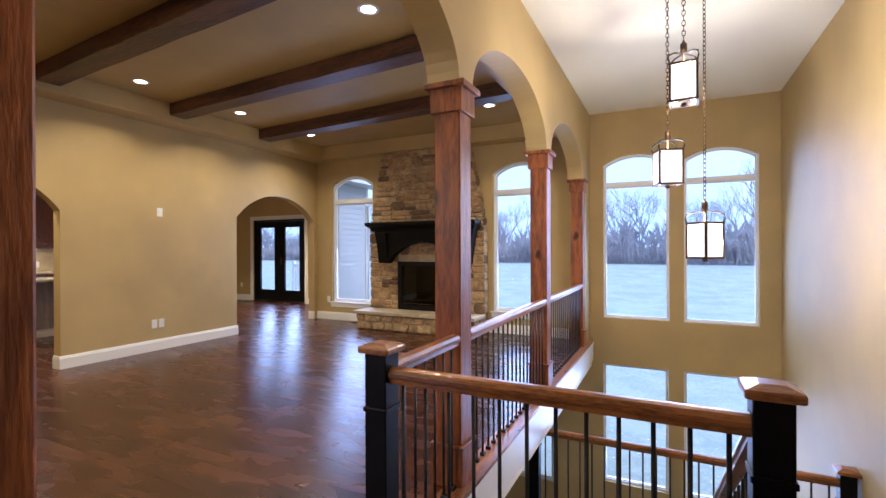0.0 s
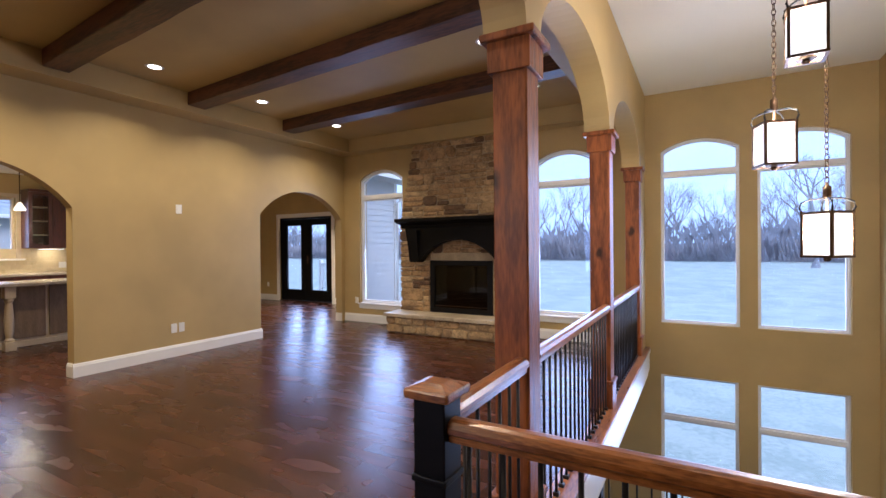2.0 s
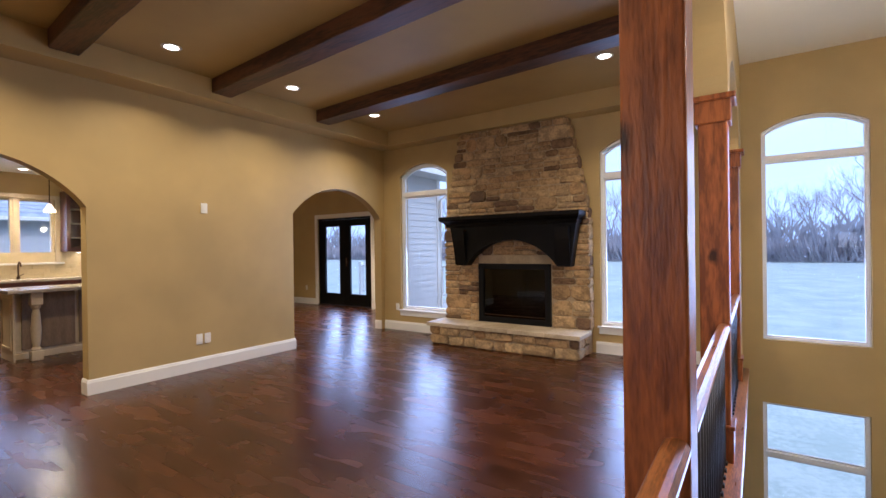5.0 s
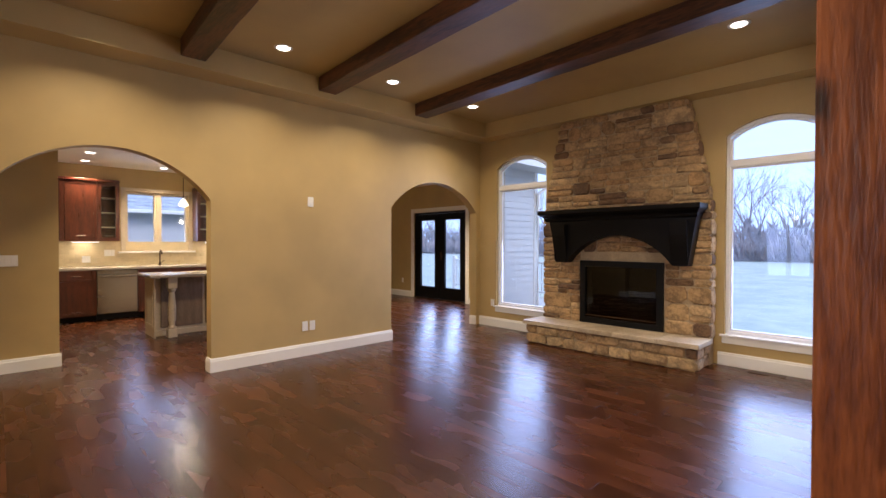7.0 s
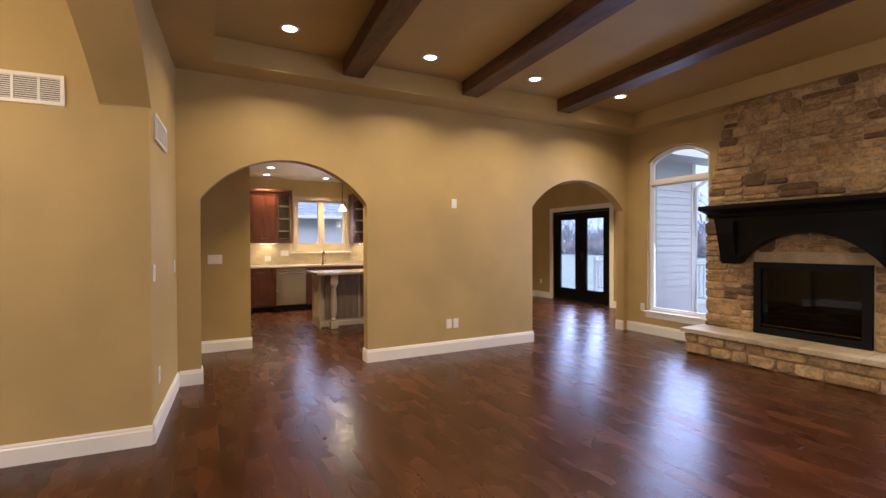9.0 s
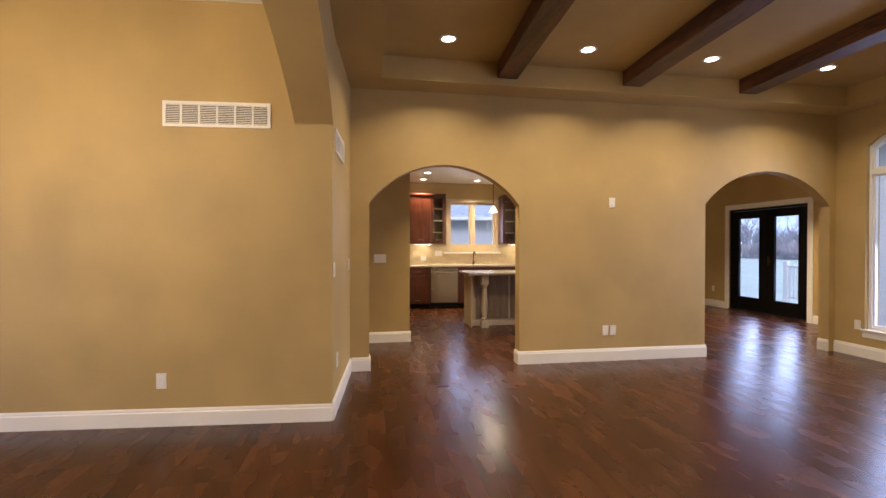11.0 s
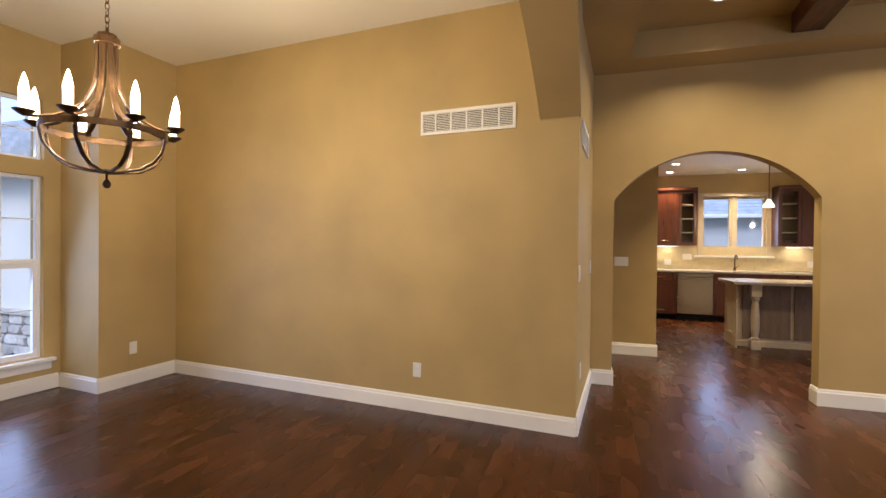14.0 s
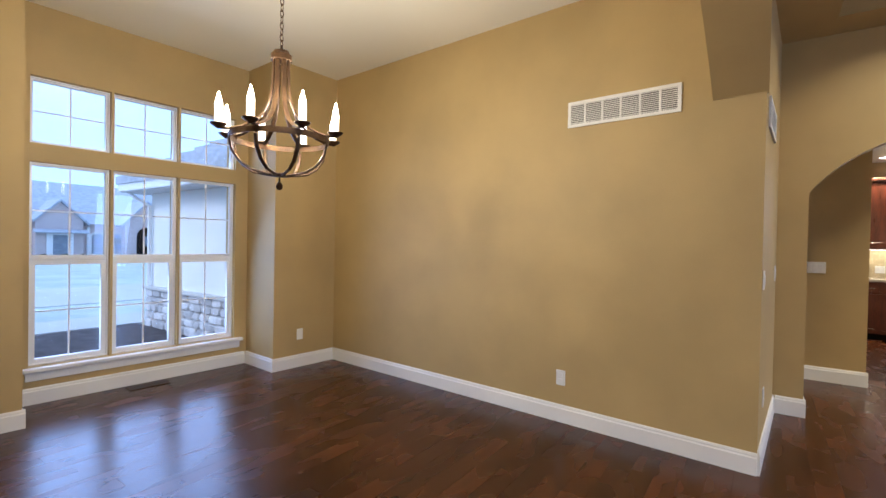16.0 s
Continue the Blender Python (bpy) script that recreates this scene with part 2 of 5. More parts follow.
def knots(m, size):
    """Dark knots with a drawn-out outline, scattered over a timber."""
    t = m.node_tree
    co, mp, cells = t.nodes.new("ShaderNodeTexCoord"), t.nodes.new("ShaderNodeMapping"), t.nodes.new("ShaderNodeTexVoronoi")
    mp.inputs["Scale"].default_value = (4.6, 4.6, 2.6)
    cells.inputs["Scale"].default_value = 1.0
    wobble = t.nodes.new("ShaderNodeTexNoise")
    wobble.inputs["Scale"].default_value = 9
    warp = t.nodes.new("ShaderNodeVectorMath")
    warp.operation = "MULTIPLY_ADD"
    warp.inputs[1].default_value = (0.25, 0.25, 0.3)
    t.links.new(co.outputs["Object"], mp.inputs[0]), t.links.new(co.outputs["Object"], wobble.inputs[0])
    t.links.new(wobble.outputs["Color"], warp.inputs[0]), t.links.new(mp.outputs[0], warp.inputs[2])
    t.links.new(warp.outputs[0], cells.inputs["Vector"])
    mask = t.nodes.new("ShaderNodeMapRange")
    mask.inputs[1].default_value, mask.inputs[2].default_value = size, size * 2.0
    mask.inputs[3].default_value, mask.inputs[4].default_value = 0.16, 1.0
    t.links.new(cells.outputs["Distance"], mask.inputs[0])
    mul = t.nodes.new("ShaderNodeMixRGB")
    mul.blend_type, mul.inputs[0].default_value = "MULTIPLY", 1.0
    b = t.nodes["Principled BSDF"]
    old = b.inputs["Base Color"].links[0].from_socket
    t.links.new(old, mul.inputs[1]), t.links.new(mask.outputs[0], mul.inputs[2]), t.links.new(mul.outputs[0], b.inputs["Base Color"])


knots(TIMBER, 0.085)


def stone_material():
    m = material("ledge_stone", (0.4, 0.31, 0.2), 0.85, scale=7, grain=34, bump=0.6, random_piece=0.12, fine=0.8)
    t = m.node_tree
    info = next(n for n in t.nodes if n.type == "OBJECT_INFO")
    ramp = t.nodes.new("ShaderNodeValToRGB")
    e = ramp.color_ramp.elements
    e[0].position, e[0].color = 0.0, (0.22, 0.125, 0.055, 1)
    e[1].position, e[1].color = 1.0, (0.47, 0.34, 0.18, 1)
    for p, c in ((0.10, (0.17, 0.10, 0.055, 1)), (0.20, (0.33, 0.21, 0.10, 1)), (0.45, (0.44, 0.30, 0.15, 1)), (0.62, (0.37, 0.23, 0.105, 1)), (0.82, (0.41, 0.285, 0.15, 1))):
        e.new(p).color = c
    t.links.new(info.outputs["Random"], ramp.inputs[0])
    old = next(n for n in t.nodes if n.type == "HUE_SAT")
    mul = t.nodes.new("ShaderNodeMixRGB")
    mul.blend_type, mul.inputs[0].default_value = "MULTIPLY", 1.0
    noise_ramp = next(n for n in t.nodes if n.type == "VALTORGB" and n != ramp)
    noise_ramp.color_ramp.elements[0].color, noise_ramp.color_ramp.elements[1].color = (0.62, 0.60, 0.58, 1), (1.15, 1.12, 1.08, 1)
    t.links.new(ramp.outputs[0], mul.inputs[1]), t.links.new(noise_ramp.outputs[0], mul.inputs[2])
    t.links.new(mul.outputs[0], old.inputs["Color"])
    return m


STONE = stone_material()


# ---- mesh helpers ----
def box(bm, x0, x1, y0, y1, z0, z1, bevel=0.0):
    r = bmesh.ops.create_cube(bm, size=1.0, matrix=Matrix.Translation(((x0 + x1) / 2, (y0 + y1) / 2, (z0 + z1) / 2)) @ Matrix.Diagonal((x1 - x0, y1 - y0, z1 - z0, 1)))
    if bevel:
        edges = {e for v in r["verts"] for e in v.link_edges}
        bmesh.ops.bevel(bm, geom=list(edges), offset=bevel, segments=2, affect="EDGES", profile=0.5)


def boxed(*a, bevel=0.0):
    bm = bmesh.new()
    box(bm, *a, bevel=bevel)
    return bm


def rod(bm, a, b, r0, r1=None, sides=8):
    """A tapered round bar from a to b."""
    a, b = Vector(a), Vector(b)
    r1 = r0 if r1 is None else r1
    q = (b - a).to_track_quat("Z", "Y").to_matrix().to_4x4()
    bmesh.ops.create_cone(bm, cap_ends=True, segments=sides, radius1=r0, radius2=r1, depth=(b - a).length, matrix=Matrix.Translation((a + b) / 2) @ q)


def lathe(bm, profile, centre=(0, 0, 0), sides=20, closed=True):
    """A turned shape: profile is rows of (radius, height)."""
    rings = []
    for r, z in profile:
        rings.append([bm.verts.new((centre[0] + r * math.cos(2 * math.pi * i / sides), centre[1] + r * math.sin(2 * math.pi * i / sides), centre[2] + z)) for i in range(sides)])
    for lo, hi in zip(rings, rings[1:]):
        for i in range(sides):
            bm.faces.new((lo[i], lo[(i + 1) % sides], hi[(i + 1) % sides], hi[i]))
    if closed:
        bm.faces.new(list(reversed(rings[0])))
        bm.faces.new(rings[-1])


def tube(bm, points, radius, sides=8, flat=1.0):
    """A bent bar along points; flat thins it across."""
    rings = []
    pts = [Vector(p) for p in points]
    for i, p in enumerate(pts):
        d = (pts[min(i + 1, len(pts) - 1)] - pts[max(i - 1, 0)]).normalized()
        side = d.cross(Vector((0, 0, 1)))
        side = side.normalized() if side.length > 1e-3 else Vector((1, 0, 0))
        up = side.cross(d).normalized()
        r = radius(i / (len(pts) - 1)) if callable(radius) else radius
        rings.append([bm.verts.new(p + side * r * flat * math.cos(2 * math.pi * k / sides) + up * r * math.sin(2 * math.pi * k / sides)) for k in range(sides)])
    for lo, hi in zip(rings, rings[1:]):
        for k in range(sides):
            bm.faces.new((lo[k], lo[(k + 1) % sides], hi[(k + 1) % sides], hi[k]))
    bm.faces.new(list(reversed(rings[0])))
    bm.faces.new(rings[-1])


def prism(bm, outline, place):
    """outline: 2D points; place(u, v, s) gives the 3D point for s = 0 and 1."""
    a = [bm.verts.new(place(u, v, 0)) for u, v in outline]
    b = [bm.verts.new(place(u, v, 1)) for u, v in outline]
    n = len(outline)
    bm.faces.new(a)
    bm.faces.new(list(reversed(b)))
    for i in range(n):
        bm.faces.new((a[i], b[i], b[(i + 1) % n], a[(i + 1) % n]))


def ring(bm, outer, inner, place):
    rows = [[bm.verts.new(place(u, v, s)) for u, v in o] for o in (outer, inner) for s in (0, 1)]
    o0, o1, i0, i1 = rows
    n = len(outer)
    for k in range(n):
        j = (k + 1) % n
        bm.faces.new((o0[k], o0[j], i0[j], i0[k])), bm.faces.new((o1[j], o1[k], i1[k], i1[j]))
        bm.faces.new((o0[j], o0[k], o1[k], o1[j])), bm.faces.new((i0[k], i0[j], i1[j], i1[k]))


def finish(bm, name, mat, smooth=False):
    bmesh.ops.recalc_face_normals(bm, faces=bm.faces)
    me = bpy.data.meshes.new(name)
    bm.to_mesh(me)
    bm.free()
    me.materials.append(mat)
    if smooth:
        for p in me.polygons:
            p.use_smooth = True
    return me


def thing(name, label, category, group="", at=(0, 0, 0), kind=""):
    ob = new(name)
    ob.location = at
    ob.empty_display_size = 0.1
    return tagged(ob, label, category, group, kind)


def part(name, bm, mat, parent, label="", smooth=False):
    ob = new(name, finish(bm, name, mat, smooth))
    ob.parent = parent
    return tagged(ob, label)


def solid(name, bm, mat, label, category, group="", kind="", smooth=False):
    return tagged(new(name, finish(bm, name, mat, smooth)), label, category, group, kind)


def setting(name, bm, mat, label, category=""):
    return solid(name, bm, mat, label, category or name.split("_")[0], kind="structure")


def arch_top(o, u):
    a, b, zb, spring, apex = o[:5]
    h, c = (b - a) / 2, (a + b) / 2
    rise = apex - spring
    if rise <= 0:
        return spring
    if len(o) > 5:
        return spring + rise * math.sqrt(max(0, 1 - ((u - c) / h) ** 2))
    r = (h * h + rise * rise) / (2 * rise)
    return apex - r + math.sqrt(max(0, r * r - (u - c) ** 2))


def wall_mesh(along, f0, f1, u0, u1, z0, z1, openings=()):
    """A wall along x or y, between the faces f0 and f1, with arched or square openings (from, to, bottom, spring, apex)."""
    bm = bmesh.new()

    def place(u, v, s):
        f = f1 if s else f0
        return (u, f, v) if along == "x" else (f, u, v)

    cuts = {u0, u1}
    for o in openings:
        n = 28 if o[4] > o[3] else 1
        for i in range(n + 1):
            w = 0.5 - 0.5 * math.cos(math.pi * i / n)
            cuts.add(round(o[0] + (o[1] - o[0]) * w, 5))
    cuts = sorted(c for c in cuts if u0 - 1e-6 <= c <= u1 + 1e-6)
    for a, b in zip(cuts, cuts[1:]):
        mid = (a + b) / 2
        over = sorted([o for o in openings if o[0] < mid < o[1]], key=lambda o: o[2])
        if not over:
            prism(bm, [(a, z0), (b, z0), (b, z1), (a, z1)], place)
            continue
        la = lb = z0
        for o in over:
            if o[2] > max(la, lb) + 1e-4:
                prism(bm, [(a, la), (b, lb), (b, o[2]), (a, o[2])], place)
            la, lb = arch_top(o, a), arch_top(o, b)
        if z1 > max(la, lb) + 1e-4:
            prism(bm, [(a, la), (b, lb), (b, z1), (a, z1)], place)
    return bm


def outline(o, inset=0.0, n=20):
    """The outline of an opening, drawn in by inset."""
    a, b, zb = o[0] + inset, o[1] - inset, o[2] + inset
    if o[4] <= o[3]:
        return [(a, zb), (b, zb), (b, o[3] - inset), (a, o[3] - inset)]
    top = [(b + (a - b) * i / n, arch_top(o, b + (a - b) * i / n) - inset) for i in range(n + 1)]
    return [(a, zb), (b, zb)] + top


# ---- the plan ----
KX, GY, FX, CX = -5.70, 7.13, 1.69, -0.667       # arched wall, window wall, stairwell wall, line of columns
SOFFIT, TRAY, FOYER, DINING = 3.01, 3.24, 3.28, 3.15
DX = -4.33                                       # dining wall
# the dining room's window end stands a little askew: u along it from the corner, v out of it
BAY = Matrix.Translation((-4.616, -3.03, 0)) @ Matrix.Rotation(radians(-4.1), 4, "Z")
BU0, BU1, BV = 0.745, 2.635, -0.547               # the window recess


def askew(ob):
    ob.matrix_basis = BAY @ ob.matrix_basis
    return ob



KARCH, LARCH = (1.245, 2.915, 0.0, 1.79, 2.225), (5.265, 7.04, 0.0, 1.85, 2.27)
WIN_A, WIN_B = (-5.34, -4.40, 0.34, 2.54, 2.71), (-2.09, -1.19, 0.34, 2.54, 2.70)
FWIN_A, FWIN_B = (-0.41, 0.445, 0.345, 2.53, 2.66), (0.62, 1.465, 0.345, 2.53, 2.66)
LWIN_A, LWIN_B = (-0.42, 0.43, -2.0, -0.315, -0.315), (0.615, 1.46, -2.0, -0.315, -0.315)
CELLAR_WIN = (-2.0, -1.12, -2.2, -0.45, -0.45)
COLS = (0.53, 2.59, 4.60, 6.62)

setting("wall_west", wall_mesh("y", KX - 0.14, KX, 0.82, GY + 0.2, 0, TRAY + 0.1, (KARCH, LARCH)), TAN, "tan painted wall with two arched openings")
setting("wall_north", wall_mesh("x", GY, GY + 0.2, KX, -0.70, -0.3, TRAY + 0.1, (WIN_A, WIN_B)), TAN, "tan painted wall with two arched windows")
setting("wall_north_stairwell", wall_mesh("x", GY, GY + 0.2, -0.70, FX + 0.2, -2.75, FOYER + 0.1, (FWIN_A, FWIN_B, LWIN_A, LWIN_B)), TAN, "tall tan wall with stacked windows")
setting("wall_cellar", wall_mesh("x", GY, GY + 0.2, KX, -0.70, -2.75, -0.3, (CELLAR_WIN,)), TAN, "tan lower level wall with a window")
setting("wall_cellar_west", boxed(-4.2, -4.0, 0.0, GY, -2.75, -0.3), TAN, "tan lower level wall")
setting("wall_east", boxed(FX, FX + 0.2, -3.8, GY, -2.75, FOYER + 0.1), TAN, "tall tan stairwell wall")
setting("wall_entry", boxed(CX - 0.09, FX, -3.8, -3.6, 0, FOYER + 0.1), TAN, "tan entry wall")
setting("wall_cellar_south", boxed(-4.2, FX, 1.2, 1.4, -2.75, -0.3), TAN, "tan lower level wall")

ARCHES = [(a + 0.095, b - 0.095, 0.0, 2.275, 2.74, 1) for a, b in zip(COLS, COLS[1:])]
setting("wall_arcade", wall_mesh("y", CX - 0.125, CX + 0.075, COLS[0] - 0.1, GY, 2.27, FOYER + 0.1, ARCHES), TAN, "tan arcade of arches over timber columns")
setting("wall_arcade_end", boxed(CX - 0.09, CX + 0.07, COLS[3] + 0.1, GY, 0, 2.27), TAN, "tan wall stub beside the last column")
setting("wall_entry_side", wall_mesh("y", CX - 0.095, CX + 0.075, -3.6, COLS[0] - 0.1, 0, FOYER + 0.1, ((-2.7, COLS[0] - 0.11, 0, 2.275, 2.74),)), TAN, "tan wall with a wide arch beside the entry")
setting("wall_dining_arch", wall_mesh("x", 0.68, 0.965, DX - 0.02, CX - 0.095, 2.255, TRAY + 0.1, ((DX, CX - 0.15, 2.255, 2.26, 2.66),)), TAN, "tan segmental arch over the dining opening")
SKEW = 0.0718                                    # the dining wall runs a little askew to its far corner
dining_wall = bmesh.new()
prism(dining_wall, [(DX, 0.955), (DX - 0.15, 0.955), (DX - 0.15 - SKEW * 4.9, -3.945), (DX - SKEW * 4.9, -3.945)], lambda u, v, s: (u, v, (TRAY + 0.1) * s))
setting("wall_dining", dining_wall, TAN, "broad tan dining wall with a return vent")
bm = bmesh.new()
prism(bm, [(DX - 0.025, 0.75), (DX - 0.001, 0.954), (KX, 1.045), (-7.12, 1.06), (-7.3, 1.06), (-7.3, 0.75)], lambda u, v, s: (u, v, (TRAY + 0.1) * s))
setting("wall_passage", bm, TAN, "tan passage wall with switches")
askew(setting("wall_dining_south", boxed(-0.3, BU0, -0.9, 0, 0, DINING + 0.1), TAN, "tan pier beside the window bay"))
askew(setting("wall_dining_pier", boxed(BU1, 3.9, -0.9, 0, 0, DINING + 0.1), TAN, "tan pier beside the window bay"))
DWINS = [(1.985, 2.52), (1.44, 1.967), (0.878, 1.422)]
OPEN_D = [(a, b, zb, zt, zt) for a, b in DWINS for zb, zt in ((0.295, 1.92), (2.065, 2.595))]
askew(setting("wall_bay", wall_mesh("x", BV - 0.2, BV, BU0, BU1, 0, DINING + 0.1, OPEN_D), TAN, "tan wall with a triple window and transoms"))

setting("ceiling_dining", boxed(DX - 0.32, CX - 0.095, -4.0, 0.68, DINING, DINING + 0.12), CREAM, "cream dining ceiling")
setting("ceiling_foyer", boxed(CX + 0.075, FX, -3.6, GY, FOYER, FOYER + 0.12), CREAM, "cream stairwell ceiling")
T0, T1, T2, T3 = KX + 0.34, CX - 0.095 - 0.34, 1.36, 6.87
bm = bmesh.new()
box(bm, KX, T0, 0.965, GY, SOFFIT, SOFFIT + 0.1), box(bm, T1, CX - 0.095, 0.965, GY, SOFFIT, SOFFIT + 0.1)
box(bm, T0, T1, 0.965, T2, SOFFIT, SOFFIT + 0.1), box(bm, T0, T1, T3, GY, SOFFIT, SOFFIT + 0.1)
box(bm, T0 - 0.1, T0, T2, T3, SOFFIT + 0.1, TRAY), box(bm, T1, T1 + 0.1, T2, T3, SOFFIT + 0.1, TRAY)
box(bm, T0, T1, T2 - 0.1, T2, SOFFIT + 0.1, TRAY), box(bm, T0, T1, T3, T3 + 0.1, SOFFIT + 0.1, TRAY)
box(bm, T0 - 0.1, T1 + 0.1, T2 - 0.1, T3 + 0.1, TRAY, TRAY + 0.1)
setting("ceiling", bm, TAN, "tan tray ceiling with a dropped border")

# kitchen and breakfast room beyond the arches
KW = -11.0
KWIN = (3.07, 4.15, 1.20, 2.32, 2.32)
setting("wall_kitchen", wall_mesh("y", KW - 0.2, KW, 0.9, 9.0, 0, 2.9, (KWIN,)), TAN, "tan kitchen wall with a double window")
setting("wall_kitchen_side", boxed(KW, -7.14, 0.7, 0.9, 0, 2.9), TAN, "tan kitchen side wall")
setting("wall_pier", boxed(-7.26, -7.12, 1.06, 1.81, 0, 2.75), TAN, "tan stub wall with a switch")
FDOOR = (-9.39, -7.62, 0.0, 2.10, 2.10)
setting("wall_breakfast", wall_mesh("x", 8.85, 9.0, KW - 0.2, -7.3, 0, 2.9, (FDOOR,)), TAN, "tan wall around the glazed double door")
setting("wall_breakfast_corner", boxed(-7.3, KX - 0.1, 8.85, 8.895, 0, 2.9), TAN, "tan wall beside the double door")
setting("wall_breakfast_east", boxed(KX - 0.14, KX - 0.1, GY + 0.2, 8.85, 0, 2.9), TAN, "tan wall beside the double door")
setting("ceiling_kitchen", boxed(KW, KX - 0.14, 0.9, 8.85, 2.75, 2.87), CREAM, "cream kitchen ceiling")


# ---- floors ----
FLOOR = setting("floor", boxed(-11.0, CX + 0.1, -3.9, 9.0, -0.3, -0.012), JOINT, "dark scraped walnut plank floor")
FLOOR_ENTRY = setting("floor_entry", boxed(CX + 0.1, FX, -3.6, 1.85, -0.3, -0.012), JOINT, "dark scraped walnut plank floor at the entry")

setting("floor_cellar", boxed(-4.2, FX, 1.4, GY, -2.85, -2.75), CARPET, "beige carpeted lower level floor")
setting("ceiling_cellar", boxed(-4.2, CX + 0.098, 1.4, GY, -0.36, -0.3), CREAM, "cream lower level ceiling")


# ---- baseboards and trim ----
def baseboard(x0, y0, x1, y1, nx, ny, h=0.145):
    """A moulded baseboard along a wall face, standing out along its normal."""
    bm = bmesh.new()
    prof = [(0, 0), (0.016, 0), (0.016, h - 0.03), (0.011, h - 0.022), (0.011, h - 0.012), (0.006, h), (0, h)]
    prism(bm, prof, lambda u, v, s: ((x1 if s else x0) + nx * u, (y1 if s else y0) + ny * u, v))
    return setting("baseboard", bm, WHITE, "white painted moulded baseboard")


B = 0.016
for a in ((KX, KARCH[1] - B, KX, LARCH[0] + B, 1, 0), (KX - 0.14, KARCH[1], KX, KARCH[1], 0, -1), (KX - 0.14, LARCH[0], KX, LARCH[0], 0, 1),
          (KX, 1.045 + B, KX, KARCH[0] + B, 1, 0), (KX - 0.14, KARCH[0], KX, KARCH[0], 0, 1), (DX, 0.955, KX, 1.045, 0, 1),
          (DX - SKEW * 3.985, -3.03, DX, 0.955, 1, -SKEW, 0.131),
          (KX - 0.14, LARCH[1], KX, LARCH[1], 0, -1), (KX + 0.0, GY, -4.36, GY, 0, 1 - 2),
          (-2.15, GY, CX - 0.1, GY, 0, -1), (-7.12, 1.06, -7.12, 1.81 + B, 1, 0), (-7.26, 1.81, -7.12, 1.81, 0, 1), (-10.9, 8.85, FDOOR[0] - 0.11, 8.85, 0, -1),
          (FDOOR[1] + 0.11, 8.85, KX - 0.14, 8.85, 0, -1), (KX - 0.14, GY + 0.2, KX - 0.14, 8.85, -1, 0), (FX, -3.6, FX, 1.9, -1, 0), (KX - 0.14, LARCH[1], KX - 0.14, GY + 0.2, -1, 0)):
    baseboard(*a)
for a in ((B, 0, BU0 + B, 0, 0, 1), (BU0, 0, BU0, BV + B, 1, 0), (BU0 + B, BV, BU1 - B, BV, 0, 1), (BU1, 0, BU1, BV, -1, 0), (BU1 - B, 0, 3.84, 0, 0, 1)):
    askew(baseboard(*a, h=0.131))


# ---- windows ----
def window(name, o, y, out, label, bars=(), sill=True, grid=0, frame_w=0.035, sash_w=0.022, bar=0.03, lower=0.0):
    """A framed window in a wall along x; out is +1 or -1, the way to the outdoors; bars are heights of cross bars."""
    w = thing(name, label, "window", kind="structure")
    d0, d1 = y + out * 0.045, y + out * 0.125

    def place(u, v, s):
        return (u, d1 if s else d0, v)

    bm = bmesh.new()
    ring(bm, outline(o, 0.002), outline(o, frame_w), place)
    part("window_frame", bm, VINYL, w)
    levels = [o[2] + frame_w] + [z for z in bars] + [None]
    for z in bars:
        part("transom_bar", boxed(o[0] + frame_w, o[1] - frame_w, min(d0, d1) - 0.004, max(d0, d1) - 0.01, z - bar, z + bar, bevel=0.006), VINYL, w)
    for k in range(len(levels) - 1):
        lo = levels[k] + (bar if k else 0)
        top = o[3] if levels[k + 1] is None else levels[k + 1] - bar
        arched = levels[k + 1] is None and o[4] > o[3]
        cut = (o[0] + frame_w, o[1] - frame_w, lo, o[3] - frame_w if arched else (top if levels[k + 1] else top - frame_w), (o[4] - frame_w) if arched else 0)
        if not arched:
            cut = (cut[0], cut[1], cut[2], cut[3], cut[3])
        wide = sash_w + (lower if k == 0 else 0)
        bm = bmesh.new()
        ring(bm, outline(cut), outline(cut, wide), lambda u, v, s: (u, y + out * (0.105 if s else 0.065), v))
        part("sash", bm, VINYL, w)
        bm = bmesh.new()
        prism(bm, outline(cut, wide - 0.002), lambda u, v, s: (u, y + out * (0.088 if s else 0.084), v))
        pane = part("pane", bm, CLEAR, w)
        pane.visible_shadow = False
        if grid:
            mid = (cut[0] + cut[1]) / 2
            zs = (cut[2] + cut[3]) / 2
            part("grille", boxed(mid - 0.006, mid + 0.006, y + out * 0.08 - 0.003, y + out * 0.08 + 0.003, cut[2] + 0.02, cut[3] - 0.02), VINYL, w)
            part("grille", boxed(cut[0] + 0.02, cut[1] - 0.02, y + out * 0.08 - 0.0028, y + out * 0.08 + 0.0028, zs - 0.006, zs + 0.006), VINYL, w)
    if sill:
        part("window_sill", boxed(o[0] - 0.04, o[1] + 0.04, min(y - out * 0.03, y + out * 0.05), max(y - out * 0.03, y + out * 0.05), o[2] - 0.022, o[2] + 0.003, bevel=0.005), WHITE, w)
        part("window_apron", boxed(o[0] - 0.02, o[1] + 0.02, min(y - out * 0.014, y - out * 0.001), max(y - out * 0.014, y - out * 0.001), o[2] - 0.095, o[2] - 0.022, bevel=0.004), WHITE, w)
    return w


